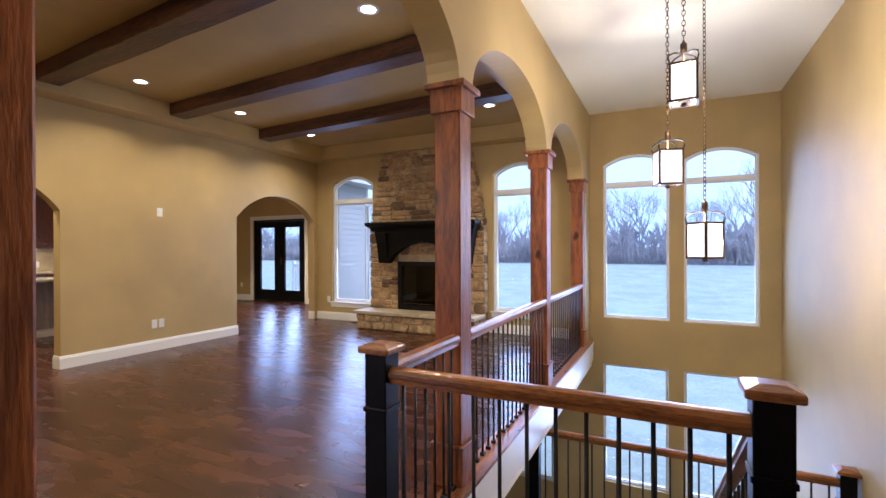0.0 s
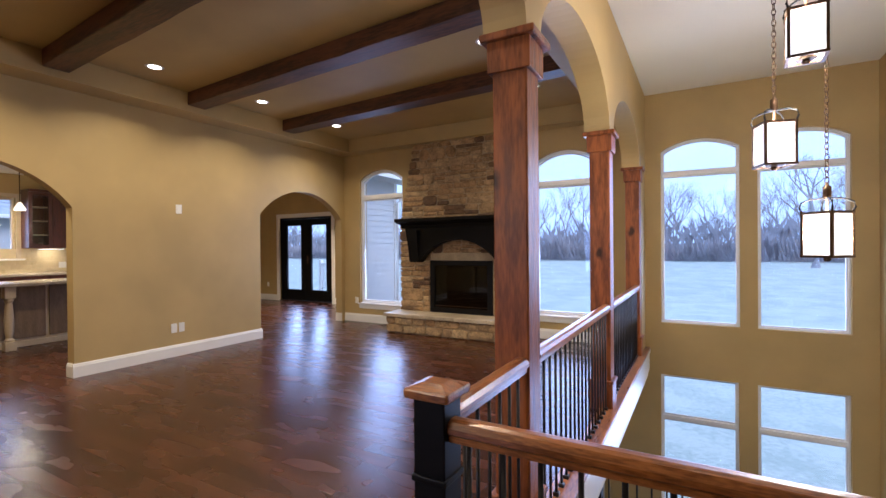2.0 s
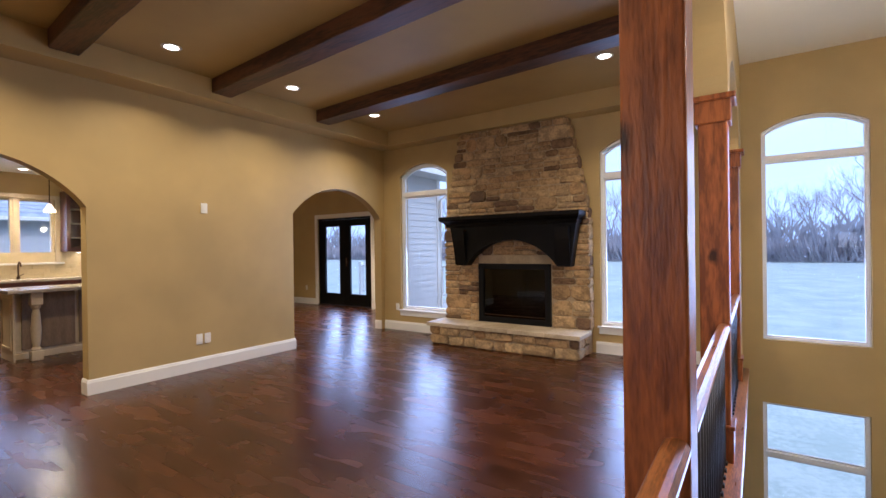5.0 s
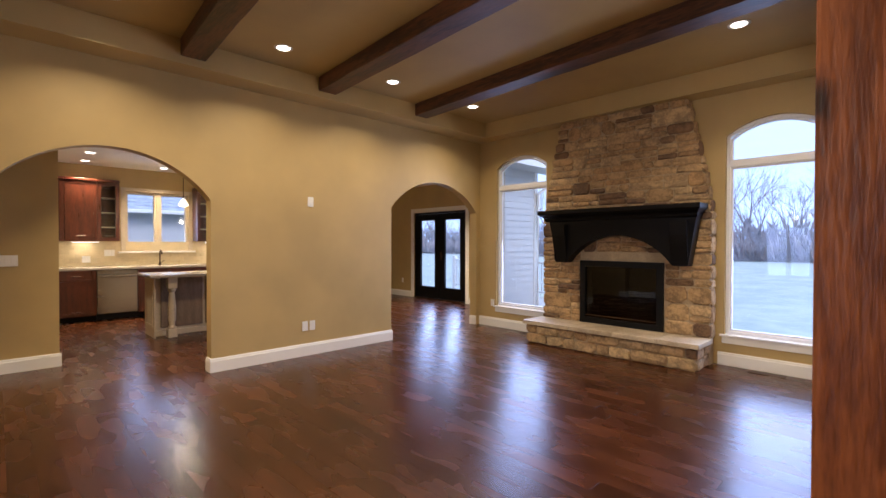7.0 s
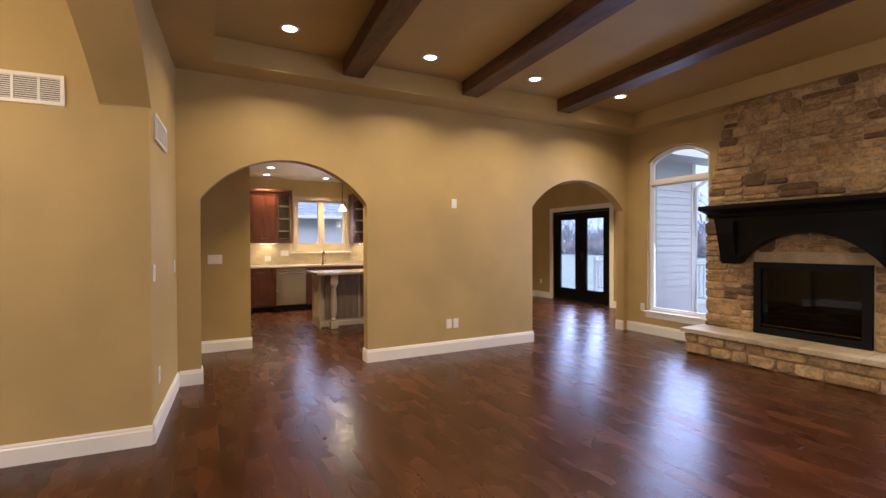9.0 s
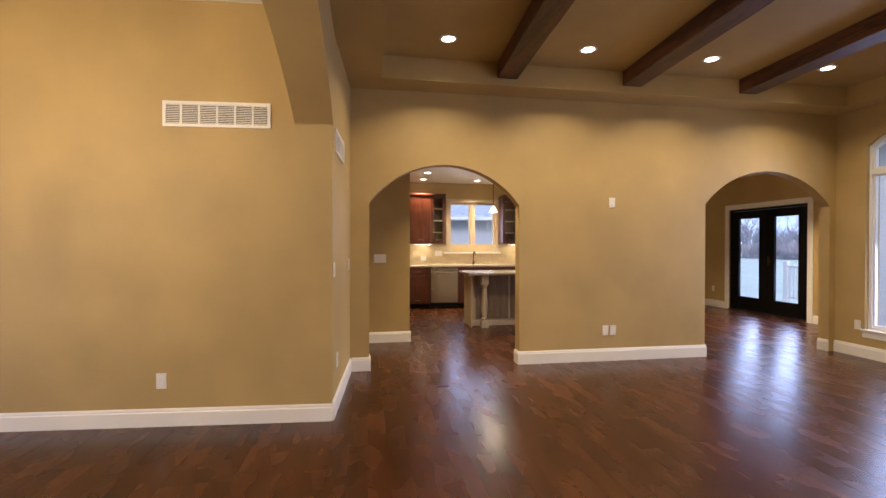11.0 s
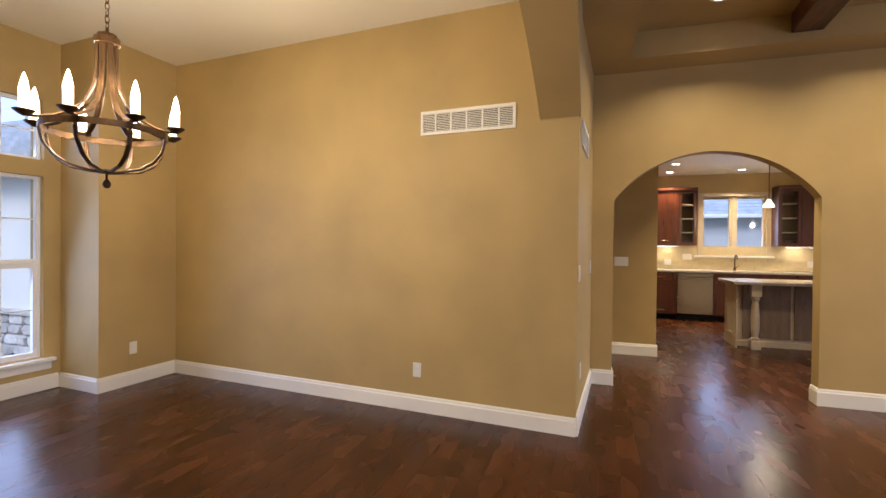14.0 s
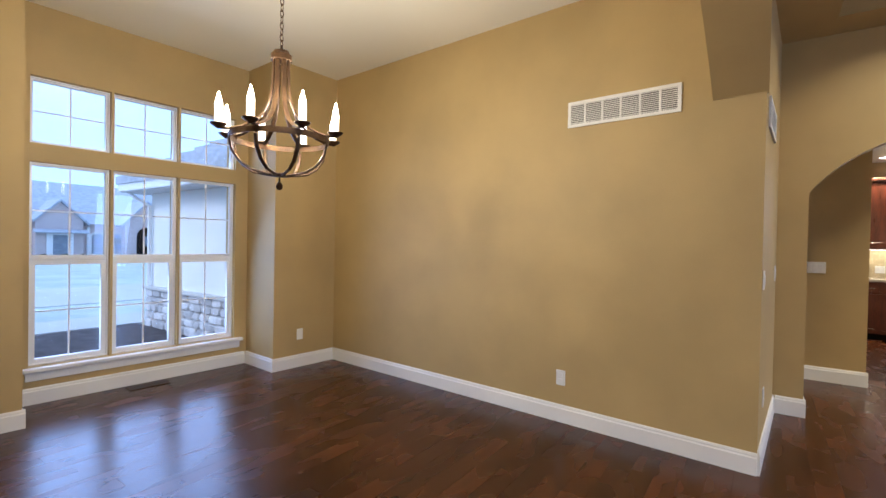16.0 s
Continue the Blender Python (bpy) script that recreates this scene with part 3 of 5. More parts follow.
window("window_1", WIN_A, GY, 1, "tall white arched window beside the fireplace", bars=(2.23,))
window("window_2", WIN_B, GY, 1, "tall white arched window overlooking the field", bars=(2.23,))
window("window_3", FWIN_A, GY, 1, "tall white arched stairwell window", bars=(2.24,), sill=False, frame_w=0.02, sash_w=0.017, bar=0.026)
window("window_4", FWIN_B, GY, 1, "tall white arched stairwell window", bars=(2.24,), sill=False, frame_w=0.02, sash_w=0.017, bar=0.026)
window("window_5", LWIN_A, GY, 1, "white lower stairwell window with a check rail", bars=(-0.87,), sill=False, frame_w=0.02, sash_w=0.017, bar=0.026)
window("window_6", LWIN_B, GY, 1, "white lower stairwell window with a check rail", bars=(-0.87,), sill=False, frame_w=0.02, sash_w=0.017, bar=0.026)
window("window_7", CELLAR_WIN, GY, 1, "white lower level window", bars=(-1.3,), sill=False)
for k, (a, b) in enumerate(DWINS):
    askew(window("window_%d" % (8 + k), (a, b, 0.295, 1.92, 1.92), BV, -1, "white double hung dining window with grilles", bars=(1.15,), sill=False, grid=1, frame_w=0.012, sash_w=0.014, bar=0.014, lower=0.022))
    askew(window("window_%d" % (11 + k), (a, b, 2.065, 2.595, 2.595), BV, -1, "white transom window with grilles", sill=False, grid=1, frame_w=0.012, sash_w=0.014, bar=0.014))
askew(setting("trim_sill", boxed(0.80, 2.56, BV - 0.04, BV + 0.055, 0.258, 0.29, bevel=0.006), WHITE, "white painted window stool", "trim"))
askew(setting("trim_apron", boxed(0.82, 2.54, BV + 0.001, BV + 0.016, 0.185, 0.258, bevel=0.004), WHITE, "white painted window apron", "trim"))

for o in (WIN_A, WIN_B, FWIN_A, FWIN_B):
    window_light(o[0] + 0.06, o[1] - 0.06, o[2] + 0.05, o[3] + 0.05, GY + 0.03, -1, 6.0)
for o in (LWIN_A, LWIN_B):
    window_light(o[0] + 0.06, o[1] - 0.06, o[2] + 0.05, o[3] - 0.05, GY + 0.03, -1, 8.0)
for a, b in DWINS:
    askew(window_light(a + 0.03, b - 0.03, 0.34, 1.88, BV - 0.03, 1, 4.2))
    askew(window_light(a + 0.03, b - 0.03, 2.09, 2.56, BV - 0.03, 1, 4.2))
window_light(3.1, 4.12, 1.25, 2.28, KW - 0.02, 1, 3.5, "y")

# kitchen window in the far wall
kw = thing("window_14", "white double kitchen window over the sink", "window", kind="structure")
for a, b in ((3.07, 3.59), (3.63, 4.15)):
    o = (a, b, 1.20, 2.32, 2.32)
    bm = bmesh.new()
    ring(bm, outline(o, 0.002), outline(o, 0.045), lambda u, v, s: (KW - 0.12 + 0.08 * s, u, v))
    part("sash", bm, GLAZE, kw)
    bm = bmesh.new()
    prism(bm, outline(o, 0.04), lambda u, v, s: (KW - 0.09 + 0.004 * s, u, v))
    part("pane", bm, CLEAR, kw).visible_shadow = False
part("mullion", boxed(KW - 0.12, KW - 0.03, 3.59, 3.63, 1.2, 2.32), GLAZE, kw)
bm = bmesh.new()
ring(bm, outline((3.0, 4.22, 1.19, 2.39, 2.39)), outline((3.07, 4.15, 1.20, 2.32, 2.32)), lambda u, v, s: (KW + 0.002 + 0.018 * s, u, v))
part("casing", bm, GLAZE, kw)
part("window_sill", boxed(KW + 0.001, KW + 0.06, 2.95, 4.27, 1.155, 1.188, bevel=0.005), WHITE, kw)

# ---- glazed double door ----
door = thing("door_1", "black glazed double door standing closed", "door", kind="structure")
bm = bmesh.new()
for a, b, c, d in ((FDOOR[0] - 0.1, FDOOR[0] - 0.002, 0, 2.20), (FDOOR[1] + 0.002, FDOOR[1] + 0.1, 0, 2.20), (FDOOR[0] - 0.002, FDOOR[1] + 0.002, 2.102, 2.20)):
    box(bm, a, b, 8.828, 8.848, c, d, bevel=0.004)
part("casing", bm, WHITE, door, "white painted door casing")
bm = bmesh.new()
ring(bm, outline((FDOOR[0] + 0.002, FDOOR[1] - 0.002, 0.012, 2.098, 2.098)), outline((FDOOR[0] + 0.04, FDOOR[1] - 0.04, 0.03, 2.06, 2.06)), lambda u, v, s: (u, 8.87 + 0.09 * s, v))
part("door_frame", bm, BLACK, door)
midx = (FDOOR[0] + FDOOR[1]) / 2
for a, b in ((FDOOR[0] + 0.045, midx - 0.003), (midx + 0.003, FDOOR[1] - 0.045)):
    o = (a, b, 0.035, 2.055, 2.055)
    inner = [(a + 0.17, 0.30), (b - 0.17, 0.30), (b - 0.17, 1.90), (a + 0.17, 1.90)]
    bm = bmesh.new()
    ring(bm, outline(o), inner, lambda u, v, s: (u, 8.885 + 0.045 * s, v))
    leaf = part("door_leaf", bm, BLACK, door)
    bm = bmesh.new()
    prism(bm, inner, lambda u, v, s: (u, 8.905 + 0.004 * s, v))
    part("pane", bm, CLEAR, leaf).visible_shadow = False
    window_light(a + 0.18, b - 0.18, 0.32, 1.88, 8.878, -1, 6.0)
bm = bmesh.new()
box(bm, midx + 0.04, midx + 0.07, 8.868, 8.886, 0.95, 1.15, bevel=0.004)
rod(bm, (midx + 0.055, 8.85, 1.05), (midx + 0.14, 8.85, 1.05), 0.009)
rod(bm, (midx + 0.055, 8.87, 1.05), (midx + 0.055, 8.85, 1.05), 0.009)
part("door_handle", bm, BRONZE, door, "bronze lever handle")
part("threshold", boxed(FDOOR[0], FDOOR[1], 8.83, 9.0, 0.001, 0.02), BRONZE, door)


# ---- timber columns and beams ----
def column(y, ends=False):
    c = thing("timber_column", "rough knotty stained timber column with a boxed capital", "column", "columns of the arcade")
    x = CX - 0.01
    part("shaft", boxed(x - 0.08, x + 0.08, y - 0.08, y + 0.08, 0.0, 2.12, bevel=0.008), TIMBER, c)
    part("capital_band", boxed(x - 0.098, x + 0.098, y - 0.098, y + 0.098, 2.105, 2.245, bevel=0.005), TIMBER, c)
    part("capital_crown", boxed(x - 0.125, x + 0.125, y - 0.125, y + 0.125, 2.238, 2.272, bevel=0.007), TIMBER, c)
    part("base_collar", boxed(x - 0.095, x + 0.095, y - 0.095, y + 0.095, 0.0, 0.22, bevel=0.006), TIMBER, c)
    part("base_bead", boxed(x - 0.103, x + 0.103, y - 0.103, y + 0.103, 0.22, 0.245, bevel=0.006), TIMBER, c)
    return c


for y in COLS:
    column(y)

for y in (2.665, 4.075, 5.515):
    bm = bmesh.new()
    box(bm, T0, T1, y - 0.112, y + 0.112, 3.08, TRAY)
    bmesh.ops.subdivide_edges(bm, edges=[e for e in bm.edges if abs(e.verts[0].co.x - e.verts[1].co.x) > 1], cuts=24)
    for v in bm.verts:
        if v.co.z < TRAY - 0.05:
            n = noise.noise(Vector((v.co.x * 2.3, y * 5 + v.co.y * 9, 3.0)))
            v.co.z += 0.008 * n
            v.co.y += 0.006 * noise.noise(Vector((v.co.x * 3.1, v.co.y * 7, 9.0)))
    for v in bm.verts:
        v.co.y -= 0.065 * (v.co.x - T0)
    bmesh.ops.bevel(bm, geom=[e for e in bm.edges if e.is_manifold and e.calc_face_angle() > 1.0], offset=0.006, segments=1, affect="EDGES")
    solid("ceiling_beam", bm, BEAMWOOD, "dark stained rough timber ceiling beam", "beam", "ceiling beams")


# ---- recessed lights ----
def downlight(x, y, z, power, spread=132):
    d = thing("recessed_light", "lit round recessed light with a white trim ring", "ceiling light", "recessed lights", at=(x, y, z))
    bm = bmesh.new()
    lathe(bm, [(0.062, -0.004), (0.085, -0.004), (0.088, -0.001), (0.062, -0.001), (0.062, -0.004)], sides=28, closed=False)
    part("trim_ring", bm, PLATE, d)
    bm = bmesh.new()
    lathe(bm, [(0.0615, -0.003), (0.0615, -0.0015)], sides=28)
    part("lens", bm, LED, d)
    lamp("downlight_lamp", "AREA", power, (x, y, z - 0.012), (x, y, 0), size=0.12, spread=spread)


for y in (1.955, 3.33, 4.67, 6.06):
    downlight(-4.9, y, TRAY, CAN_POWER)
    downlight(-1.69, y - 0.14, TRAY, CAN_POWER)
for x, y in ((-9.57, 2.38), (-10.5, 2.42), (-10.5, 3.6), (-9.4, 4.6), (-8.2, 7.0)):
    downlight(x, y, 2.75, KITCHEN_POWER, 108)

# Two unseen downlights, added to brighten the stub wall and the breakfast wall.
downlight(-6.35, 2.7, 2.75, 30.0, 100)
downlight(-6.9, 7.7, 2.75, 50.0, 108)

# ---- wall plates, vents ----
def plate(kind, label, x, y, z, nx, ny, w=0.072, h=0.115, gangs=1, holes=True):
    p = thing(kind, label, "wall plate", at=(x, y, z))
    p.rotation_euler = (0, 0, math.atan2(nx, -ny))
    part("cover", boxed(-w / 2, w / 2, -0.007, -0.001, -h / 2, h / 2, bevel=0.002), PLATE, p)
    for g in range(gangs):
        gx = (g - (gangs - 1) / 2) * 0.046
        if kind == "wall_outlet":
            for dz in (-0.021, 0.021):
                part("socket", boxed(gx - 0.016, gx + 0.016, -0.0095, -0.0065, dz - 0.014, dz + 0.014, bevel=0.002), WHITE, p)
        else:
            part("rocker", boxed(gx - 0.016, gx + 0.016, -0.0105, -0.0065, -0.033, 0.033, bevel=0.002), WHITE, p)
    return p


plate("wall_switch", "white blank plate high on the tan wall", KX, 4.04, 1.845, 1, 0, w=0.075, h=0.115)
plate("wall_outlet", "white outlet low on the tan wall", KX, 3.965, 0.355, 1, 0)
plate("wall_outlet", "white outlet low on the tan wall", KX, 4.06, 0.355, 1, 0)
plate("wall_outlet", "white outlet on the dining wall", DX - SKEW * 1.235, -0.28, 0.335, 1, -SKEW)
askew(plate("wall_outlet", "white outlet on the pier beside the bay", 0.44, 0, 0.345, 0, 1))
plate("wall_outlet", "white outlet beside the arched window", -5.42, GY, 0.385, 0, -1)
plate("wall_switch", "white three gang switch on the stub wall", -7.12, 1.40, 1.16, 1, 0, w=0.165, gangs=3)
plate("wall_switch", "white switch on the passage wall", -4.42, 0.961, 1.15, 0.066, 1)
plate("wall_switch", "white switch on the passage wall", -5.5, 1.032, 1.15, 0.066, 1)
plate("wall_outlet", "white outlet on the passage wall", -4.6, 0.973, 0.4, 0.066, 1)
plate("wall_switch", "white switch beside the double door", FDOOR[1] + 0.35, 8.85, 1.15, 0, -1)
plate("wall_outlet", "white outlet in the breakfast room", FDOOR[0] - 0.45, 8.85, 0.4, 0, -1)
plate("wall_outlet", "white outlet on the tile backsplash", KW + 0.012, 2.48, 1.05, 1, 0, w=0.12)
plate("wall_switch", "white switch on the tile backsplash", KW + 0.012, 2.82, 1.16, 1, 0, w=0.16, gangs=3)
plate("wall_outlet", "white outlet on the tile backsplash", KW + 0.012, 4.85, 1.05, 1, 0, w=0.12)


def grille(x, y, z, w, h, nx, ny, cells, label):
    g = thing("return_vent", label, "vent", at=(x, y, z))
    g.rotation_euler = (0, 0, math.atan2(nx, -ny))
    part("backing", boxed(-w / 2 + 0.01, w / 2 - 0.01, -0.004, -0.001, -h / 2 + 0.01, h / 2 - 0.01), SLOT, g)
    bm = bmesh.new()
    ring(bm, [(-w / 2, -h / 2), (w / 2, -h / 2), (w / 2, h / 2), (-w / 2, h / 2)], [(-w / 2 + 0.022, -h / 2 + 0.022), (w / 2 - 0.022, -h / 2 + 0.022), (w / 2 - 0.022, h / 2 - 0.022), (-w / 2 + 0.022, h / 2 - 0.022)], lambda u, v, s: (u, -0.001 - 0.012 * s, v))
    part("frame", bm, WHITE, g)
    for i in range(1, cells):
        u = -w / 2 + w * i / cells
        part("divider", boxed(u - 0.007, u + 0.007, -0.0115, -0.004, -h / 2 + 0.02, h / 2 - 0.02), WHITE, g)
    n = int((h - 0.04) / 0.013)
    for i in range(n):
        v = -h / 2 + 0.026 + i * 0.013
        bm = bmesh.new()
        prism(bm, [(-0.009, v), (-0.004, v + 0.006), (-0.004, v + 0.0085), (-0.009, v + 0.0025)], lambda u, q, s: ((w / 2 - 0.021) * (2 * s - 1), u, q))
        part("slat", bm, WHITE, g)
    return g


grille(DX - SKEW * 0.835, 0.12, 2.31, 0.77, 0.187, 1, -SKEW, 6, "white louvred return vent high on the dining wall")
grille(-4.76, 0.9835, 2.18, 0.55, 0.19, 0.066, 1, 6, "white louvred vent high on the passage wall")


def register(x, y):
    r = thing("floor_register", "dark bronze slotted floor register", "vent", at=(x, y, 0.001))
    w, d = 0.32, 0.12
    part("plate", boxed(-w / 2, w / 2, -d / 2, d / 2, 0, 0.005, bevel=0.002), BRONZE, r)
    for i in range(14):
        u = -w / 2 + 0.03 + i * 0.02
        part("slot", boxed(u - 0.004, u + 0.004, -d / 2 + 0.02, d / 2 - 0.02, 0.0045, 0.0058), SLOT, r)
    return r


register(-1.67, 7.03)
askew(register(1.72, BV + 0.13))
register(-4.62, 7.03)


# ---- fireplace ----
fire = thing("fireplace", "tapered ledge stone chimney breast with a raised hearth", "fireplace")
FC, FY = -3.255, 6.97


def half_width(z):
    if z <= 1.65:
        return 1.085
    s = (z - 1.65) / (SOFFIT - 1.65)
    return 1.085 - 0.275 * s ** 1.25


bm = bmesh.new()
for i in range(14):
    z0, z1 = SOFFIT * i / 14, SOFFIT * (i + 1) / 14
    w0, w1 = half_width(z0) - 0.025, half_width(z1) - 0.025
    for a, b in (((-1, -1), (-0.50, -0.50)), ((0.55, 0.55), (1, 1))) if z1 < 1.15 else (((-1, -1), (1, 1)),):
        l0, l1 = (FC - w0, FC - w1) if a[0] == -1 else (-2.69, -2.69)
        r0, r1 = (FC + w0, FC + w1) if b[0] == 1 else (-3.73, -3.73)
        prism(bm, [(l0, z0), (r0, z0), (r1, z1), (l1, z1)], lambda u, v, s: (u, FY + 0.003 if s == 0 else GY, v))
part("mortar_bed", bm, MORTAR, fire)


def stone(parent, x0, x1, z0, z1, y, out, rng, side=0, name="stone"):
    """One dressed stone whose face stands out toward -y (or +x when side is set)."""
    g, lim = 0.004, min(x1 - x0, z1 - z0)
    j = lambda: rng.uniform(-0.005, 0.005)
    pts = []
    for cx, cz, sx, sz in ((x0, z0, 1, 1), (x1, z0, -1, 1), (x1, z1, -1, -1), (x0, z1, 1, -1)):
        k1, k2 = rng.uniform(0.10, 0.34) * lim, rng.uniform(0.10, 0.30) * lim
        a, b = (cx + sx * g, cz + sz * (g + k2)), (cx + sx * (g + k1), cz + sz * g)
        pair = (a, b) if sx == sz else (b, a)
        pts += [(p[0] + j() * (side == 0), p[1] + j()) for p in pair]
    c = ((x0 + x1) / 2, (z0 + z1) / 2)
    inset = lambda p, k: (p[0] + math.copysign(min(k, abs(c[0] - p[0])), c[0] - p[0]), p[1] + math.copysign(min(k, abs(c[1] - p[1])), c[1] - p[1]))
    rows = [[(p, 0.0) for p in pts], [(p, out * 0.55) for p in pts], [(inset(p, min(0.014, lim * 0.17)), out + rng.uniform(-0.005, 0.007)) for p in pts]]
    verts = []
    for row in rows:
        for (u, v), d in row:
            verts.append((u, y - d, v) if not side else (y + d, u, v))
    verts.append((c[0], y - out - 0.004, c[1]) if not side else (y + out + 0.004, c[0], c[1]))
    faces = [(16 + k, 16 + (k + 1) % 8, 24) for k in range(8)]
    for r in (0, 8):
        for k in range(8):
            faces.append((r + k, r + (k + 1) % 8, r + 8 + (k + 1) % 8, r + 8 + k))
    me = bpy.data.meshes.new(name)
    me.from_pydata(verts, [], faces)
    me.materials.append(STONE)
    bm2 = bmesh.new()
    bm2.from_mesh(me)
    bmesh.ops.recalc_face_normals(bm2, faces=bm2.faces)
    flip = sum(f.normal.x * side - f.normal.y * (1 - side) for f in bm2.faces[:] if f.index == 0)
    if flip < 0:
        bmesh.ops.reverse_faces(bm2, faces=bm2.faces)
    bm2.to_mesh(me)
    bm2.free()
    ob = new(name, me)
    ob.parent = parent
    return ob


rng = random.Random(7)
z = 0.30
while z < SOFFIT - 0.03:
    h = min(rng.choice((0.09, 0.13, 0.16, 0.18, 0.2)), SOFFIT - z)
    if SOFFIT - z - h < 0.05:
        h = SOFFIT - z
    w = half_width(z + h / 2)
    spans = [(FC - w, FC + w)]
    if z < 1.13:
        spans = [(FC - w, -3.755), (-2.665, FC + w)]
        if z + h > 1.13:
            h = 1.13 - z if 1.13 - z > 0.05 else h
    for a, b in spans:
        x = a
        while x < b - 1e-6:
            ww = rng.uniform(0.16, 0.46)
            if b - x - ww < 0.1:
                ww = b - x
            cuts = [0.0, 1.0]
            if h > 0.12 and rng.random() < 0.55:
                cuts = [0.0, rng.uniform(0.35, 0.65), 1.0] if h < 0.17 or rng.random() < 0.6 else [0.0, rng.uniform(0.28, 0.38), rng.uniform(0.6, 0.72), 1.0]
            for c0, c1 in zip(cuts, cuts[1:]):
                mid = x + ww * rng.uniform(0.35, 0.65)
                for p, q in ((x, mid), (mid, x + ww)) if ww > 0.26 and rng.random() < 0.4 else ((x, x + ww),):
                    stone(fire, p, q, z + h * c0, z + h * c1, FY, rng.uniform(0.010, 0.026), rng)
            x += ww
    stone(fire, FY, GY, z, z + h, FC + w - 0.016, 0.016, rng, side=1)
    z += h

insert = thing("firebox_insert", "black metal gas firebox with a glass front", "fireplace insert")
bm = bmesh.new()
FB = (-3.745, -2.675, 0.305, 1.125, 1.125)
ring(bm, outline(FB), outline(FB, 0.075), lambda u, v, s: (u, 6.93 + 0.04 * s, v))
part("surround", bm, SOOT, insert)
bm = bmesh.new()
box(bm, -3.67, -2.75, 7.09, 7.10, 0.38, 1.05), box(bm, -3.68, -3.67, 6.97, 7.1, 0.38, 1.05), box(bm, -2.75, -2.74, 6.97, 7.1, 0.38, 1.05)
part("chamber", bm, SOOT, insert)
bm = bmesh.new()
prism(bm, outline(FB, 0.075), lambda u, v, s: (u, 6.955 + 0.004 * s, v))
part("glass_front", bm, glass("smoked_glass", (0.16, 0.15, 0.14)), insert)
part("louvre_bar", boxed(-3.66, -2.76, 6.936, 6.950, 0.405, 0.414, bevel=0.003), BRONZE, insert, "dull metal bar along the firebox bottom")
for k in range(3):
    bm = bmesh.new()
    rod(bm, (-3.55 + 0.2 * k, 7.03, 0.44 + 0.015 * k), (-3.2 + 0.2 * k, 7.06, 0.47 - 0.01 * k), 0.032, 0.026, 10)
    part("gas_log", bm, BARK, insert, smooth=True)

mantel = thing("mantel_shelf", "black painted mantel with an arched frieze on the stone", "mantel")
MX0, MX1 = -4.235, -2.205
bm = bmesh.new()
n = 18
arc = (-3.86, -2.52, 1.10, 1.10, 1.45)
pts = [(-4.02, 1.10), (-3.86, 1.10)] + [(-3.86 + 1.34 * i / n, arch_top(arc, -3.86 + 1.34 * i / n)) for i in range(1, n)] + [(-2.52, 1.10), (-2.355, 1.10), (-2.31, 1.40), (-2.27, 1.66), (-4.12, 1.66), (-4.07, 1.40)]
prism(bm, pts, lambda u, v, s: (u, 6.77 + 0.155 * s, v))
part("frieze", bm, BLACK, mantel)
for a, b in ((-4.03, -3.85), (-2.53, -2.35)):
    bm = bmesh.new()
    prism(bm, [(6.765, 1.12), (6.765, 1.60), (6.70, 1.60), (6.71, 1.45), (6.745, 1.25)], lambda u, v, s: (a + (b - a) * s, u, v))
    part("corbel", bm, BLACK, mantel)
bm = bmesh.new()
prof = [(0.0, 1.64), (0.13, 1.64), (0.15, 1.66), (0.155, 1.685), (0.20, 1.715), (0.235, 1.73), (0.25, 1.745), (0.25, 1.79), (0.0, 1.79)]
lo = []
for d, zz in prof:
    e = d * 0.55 - 0.1
    lo.append([bm.verts.new((MX0 + 0.035 - e, 6.925, zz)), bm.verts.new((MX0 + 0.035 - e, 6.90 - d, zz)), bm.verts.new((MX1 - 0.035 + e, 6.90 - d, zz)), bm.verts.new((MX1 - 0.035 + e, 6.925, zz))])
for p, q in zip(lo, lo[1:]):
    for k in range(4):
        bm.faces.new((p[k], p[(k + 1) % 4], q[(k + 1) % 4], q[k]))
bm.faces.new(lo[0]), bm.faces.new(lo[-1])
part("shelf", bm, BLACK, mantel)

hearth = thing("hearth", "raised ledge stone hearth with tan limestone slabs", "hearth")
HX0, HX1, HY = -4.345, -2.185, 6.54
part("mortar_bed", boxed(HX0 + 0.03, HX1 - 0.03, HY + 0.03, FY + 0.02, 0.0, 0.25), MORTAR, hearth)
for z0, z1 in ((0.0, 0.13), (0.13, 0.248)):
    x = HX0
    while x < HX1 - 1e-6:
        ww = rng.uniform(0.16, 0.46)
        if HX1 - x - ww < 0.12:
            ww = HX1 - x
        stone(hearth, x, x + ww, z0, z1, HY + 0.035, rng.uniform(0.02, 0.045), rng)
        x += ww
    for a, b in ((HY + 0.03, HY + 0.27), (HY + 0.27, FY + 0.02)):
        stone(hearth, a, b, z0, z1, HX1 - 0.035, 0.03, rng, side=1)
for a, b in zip((HX0 - 0.03, -3.68, -3.1, -2.6), (-3.68, -3.1, -2.6, HX1 + 0.03)):
    bm = boxed(a + 0.003, b - 0.003, HY - 0.035, FY - 0.0, 0.25, 0.302, bevel=0.006)
    for v in bm.verts:
        if v.co.y < HY:
            v.co.y += 0.006 * noise.noise(v.co * 9)
    part("slab", bm, SLAB, hearth)


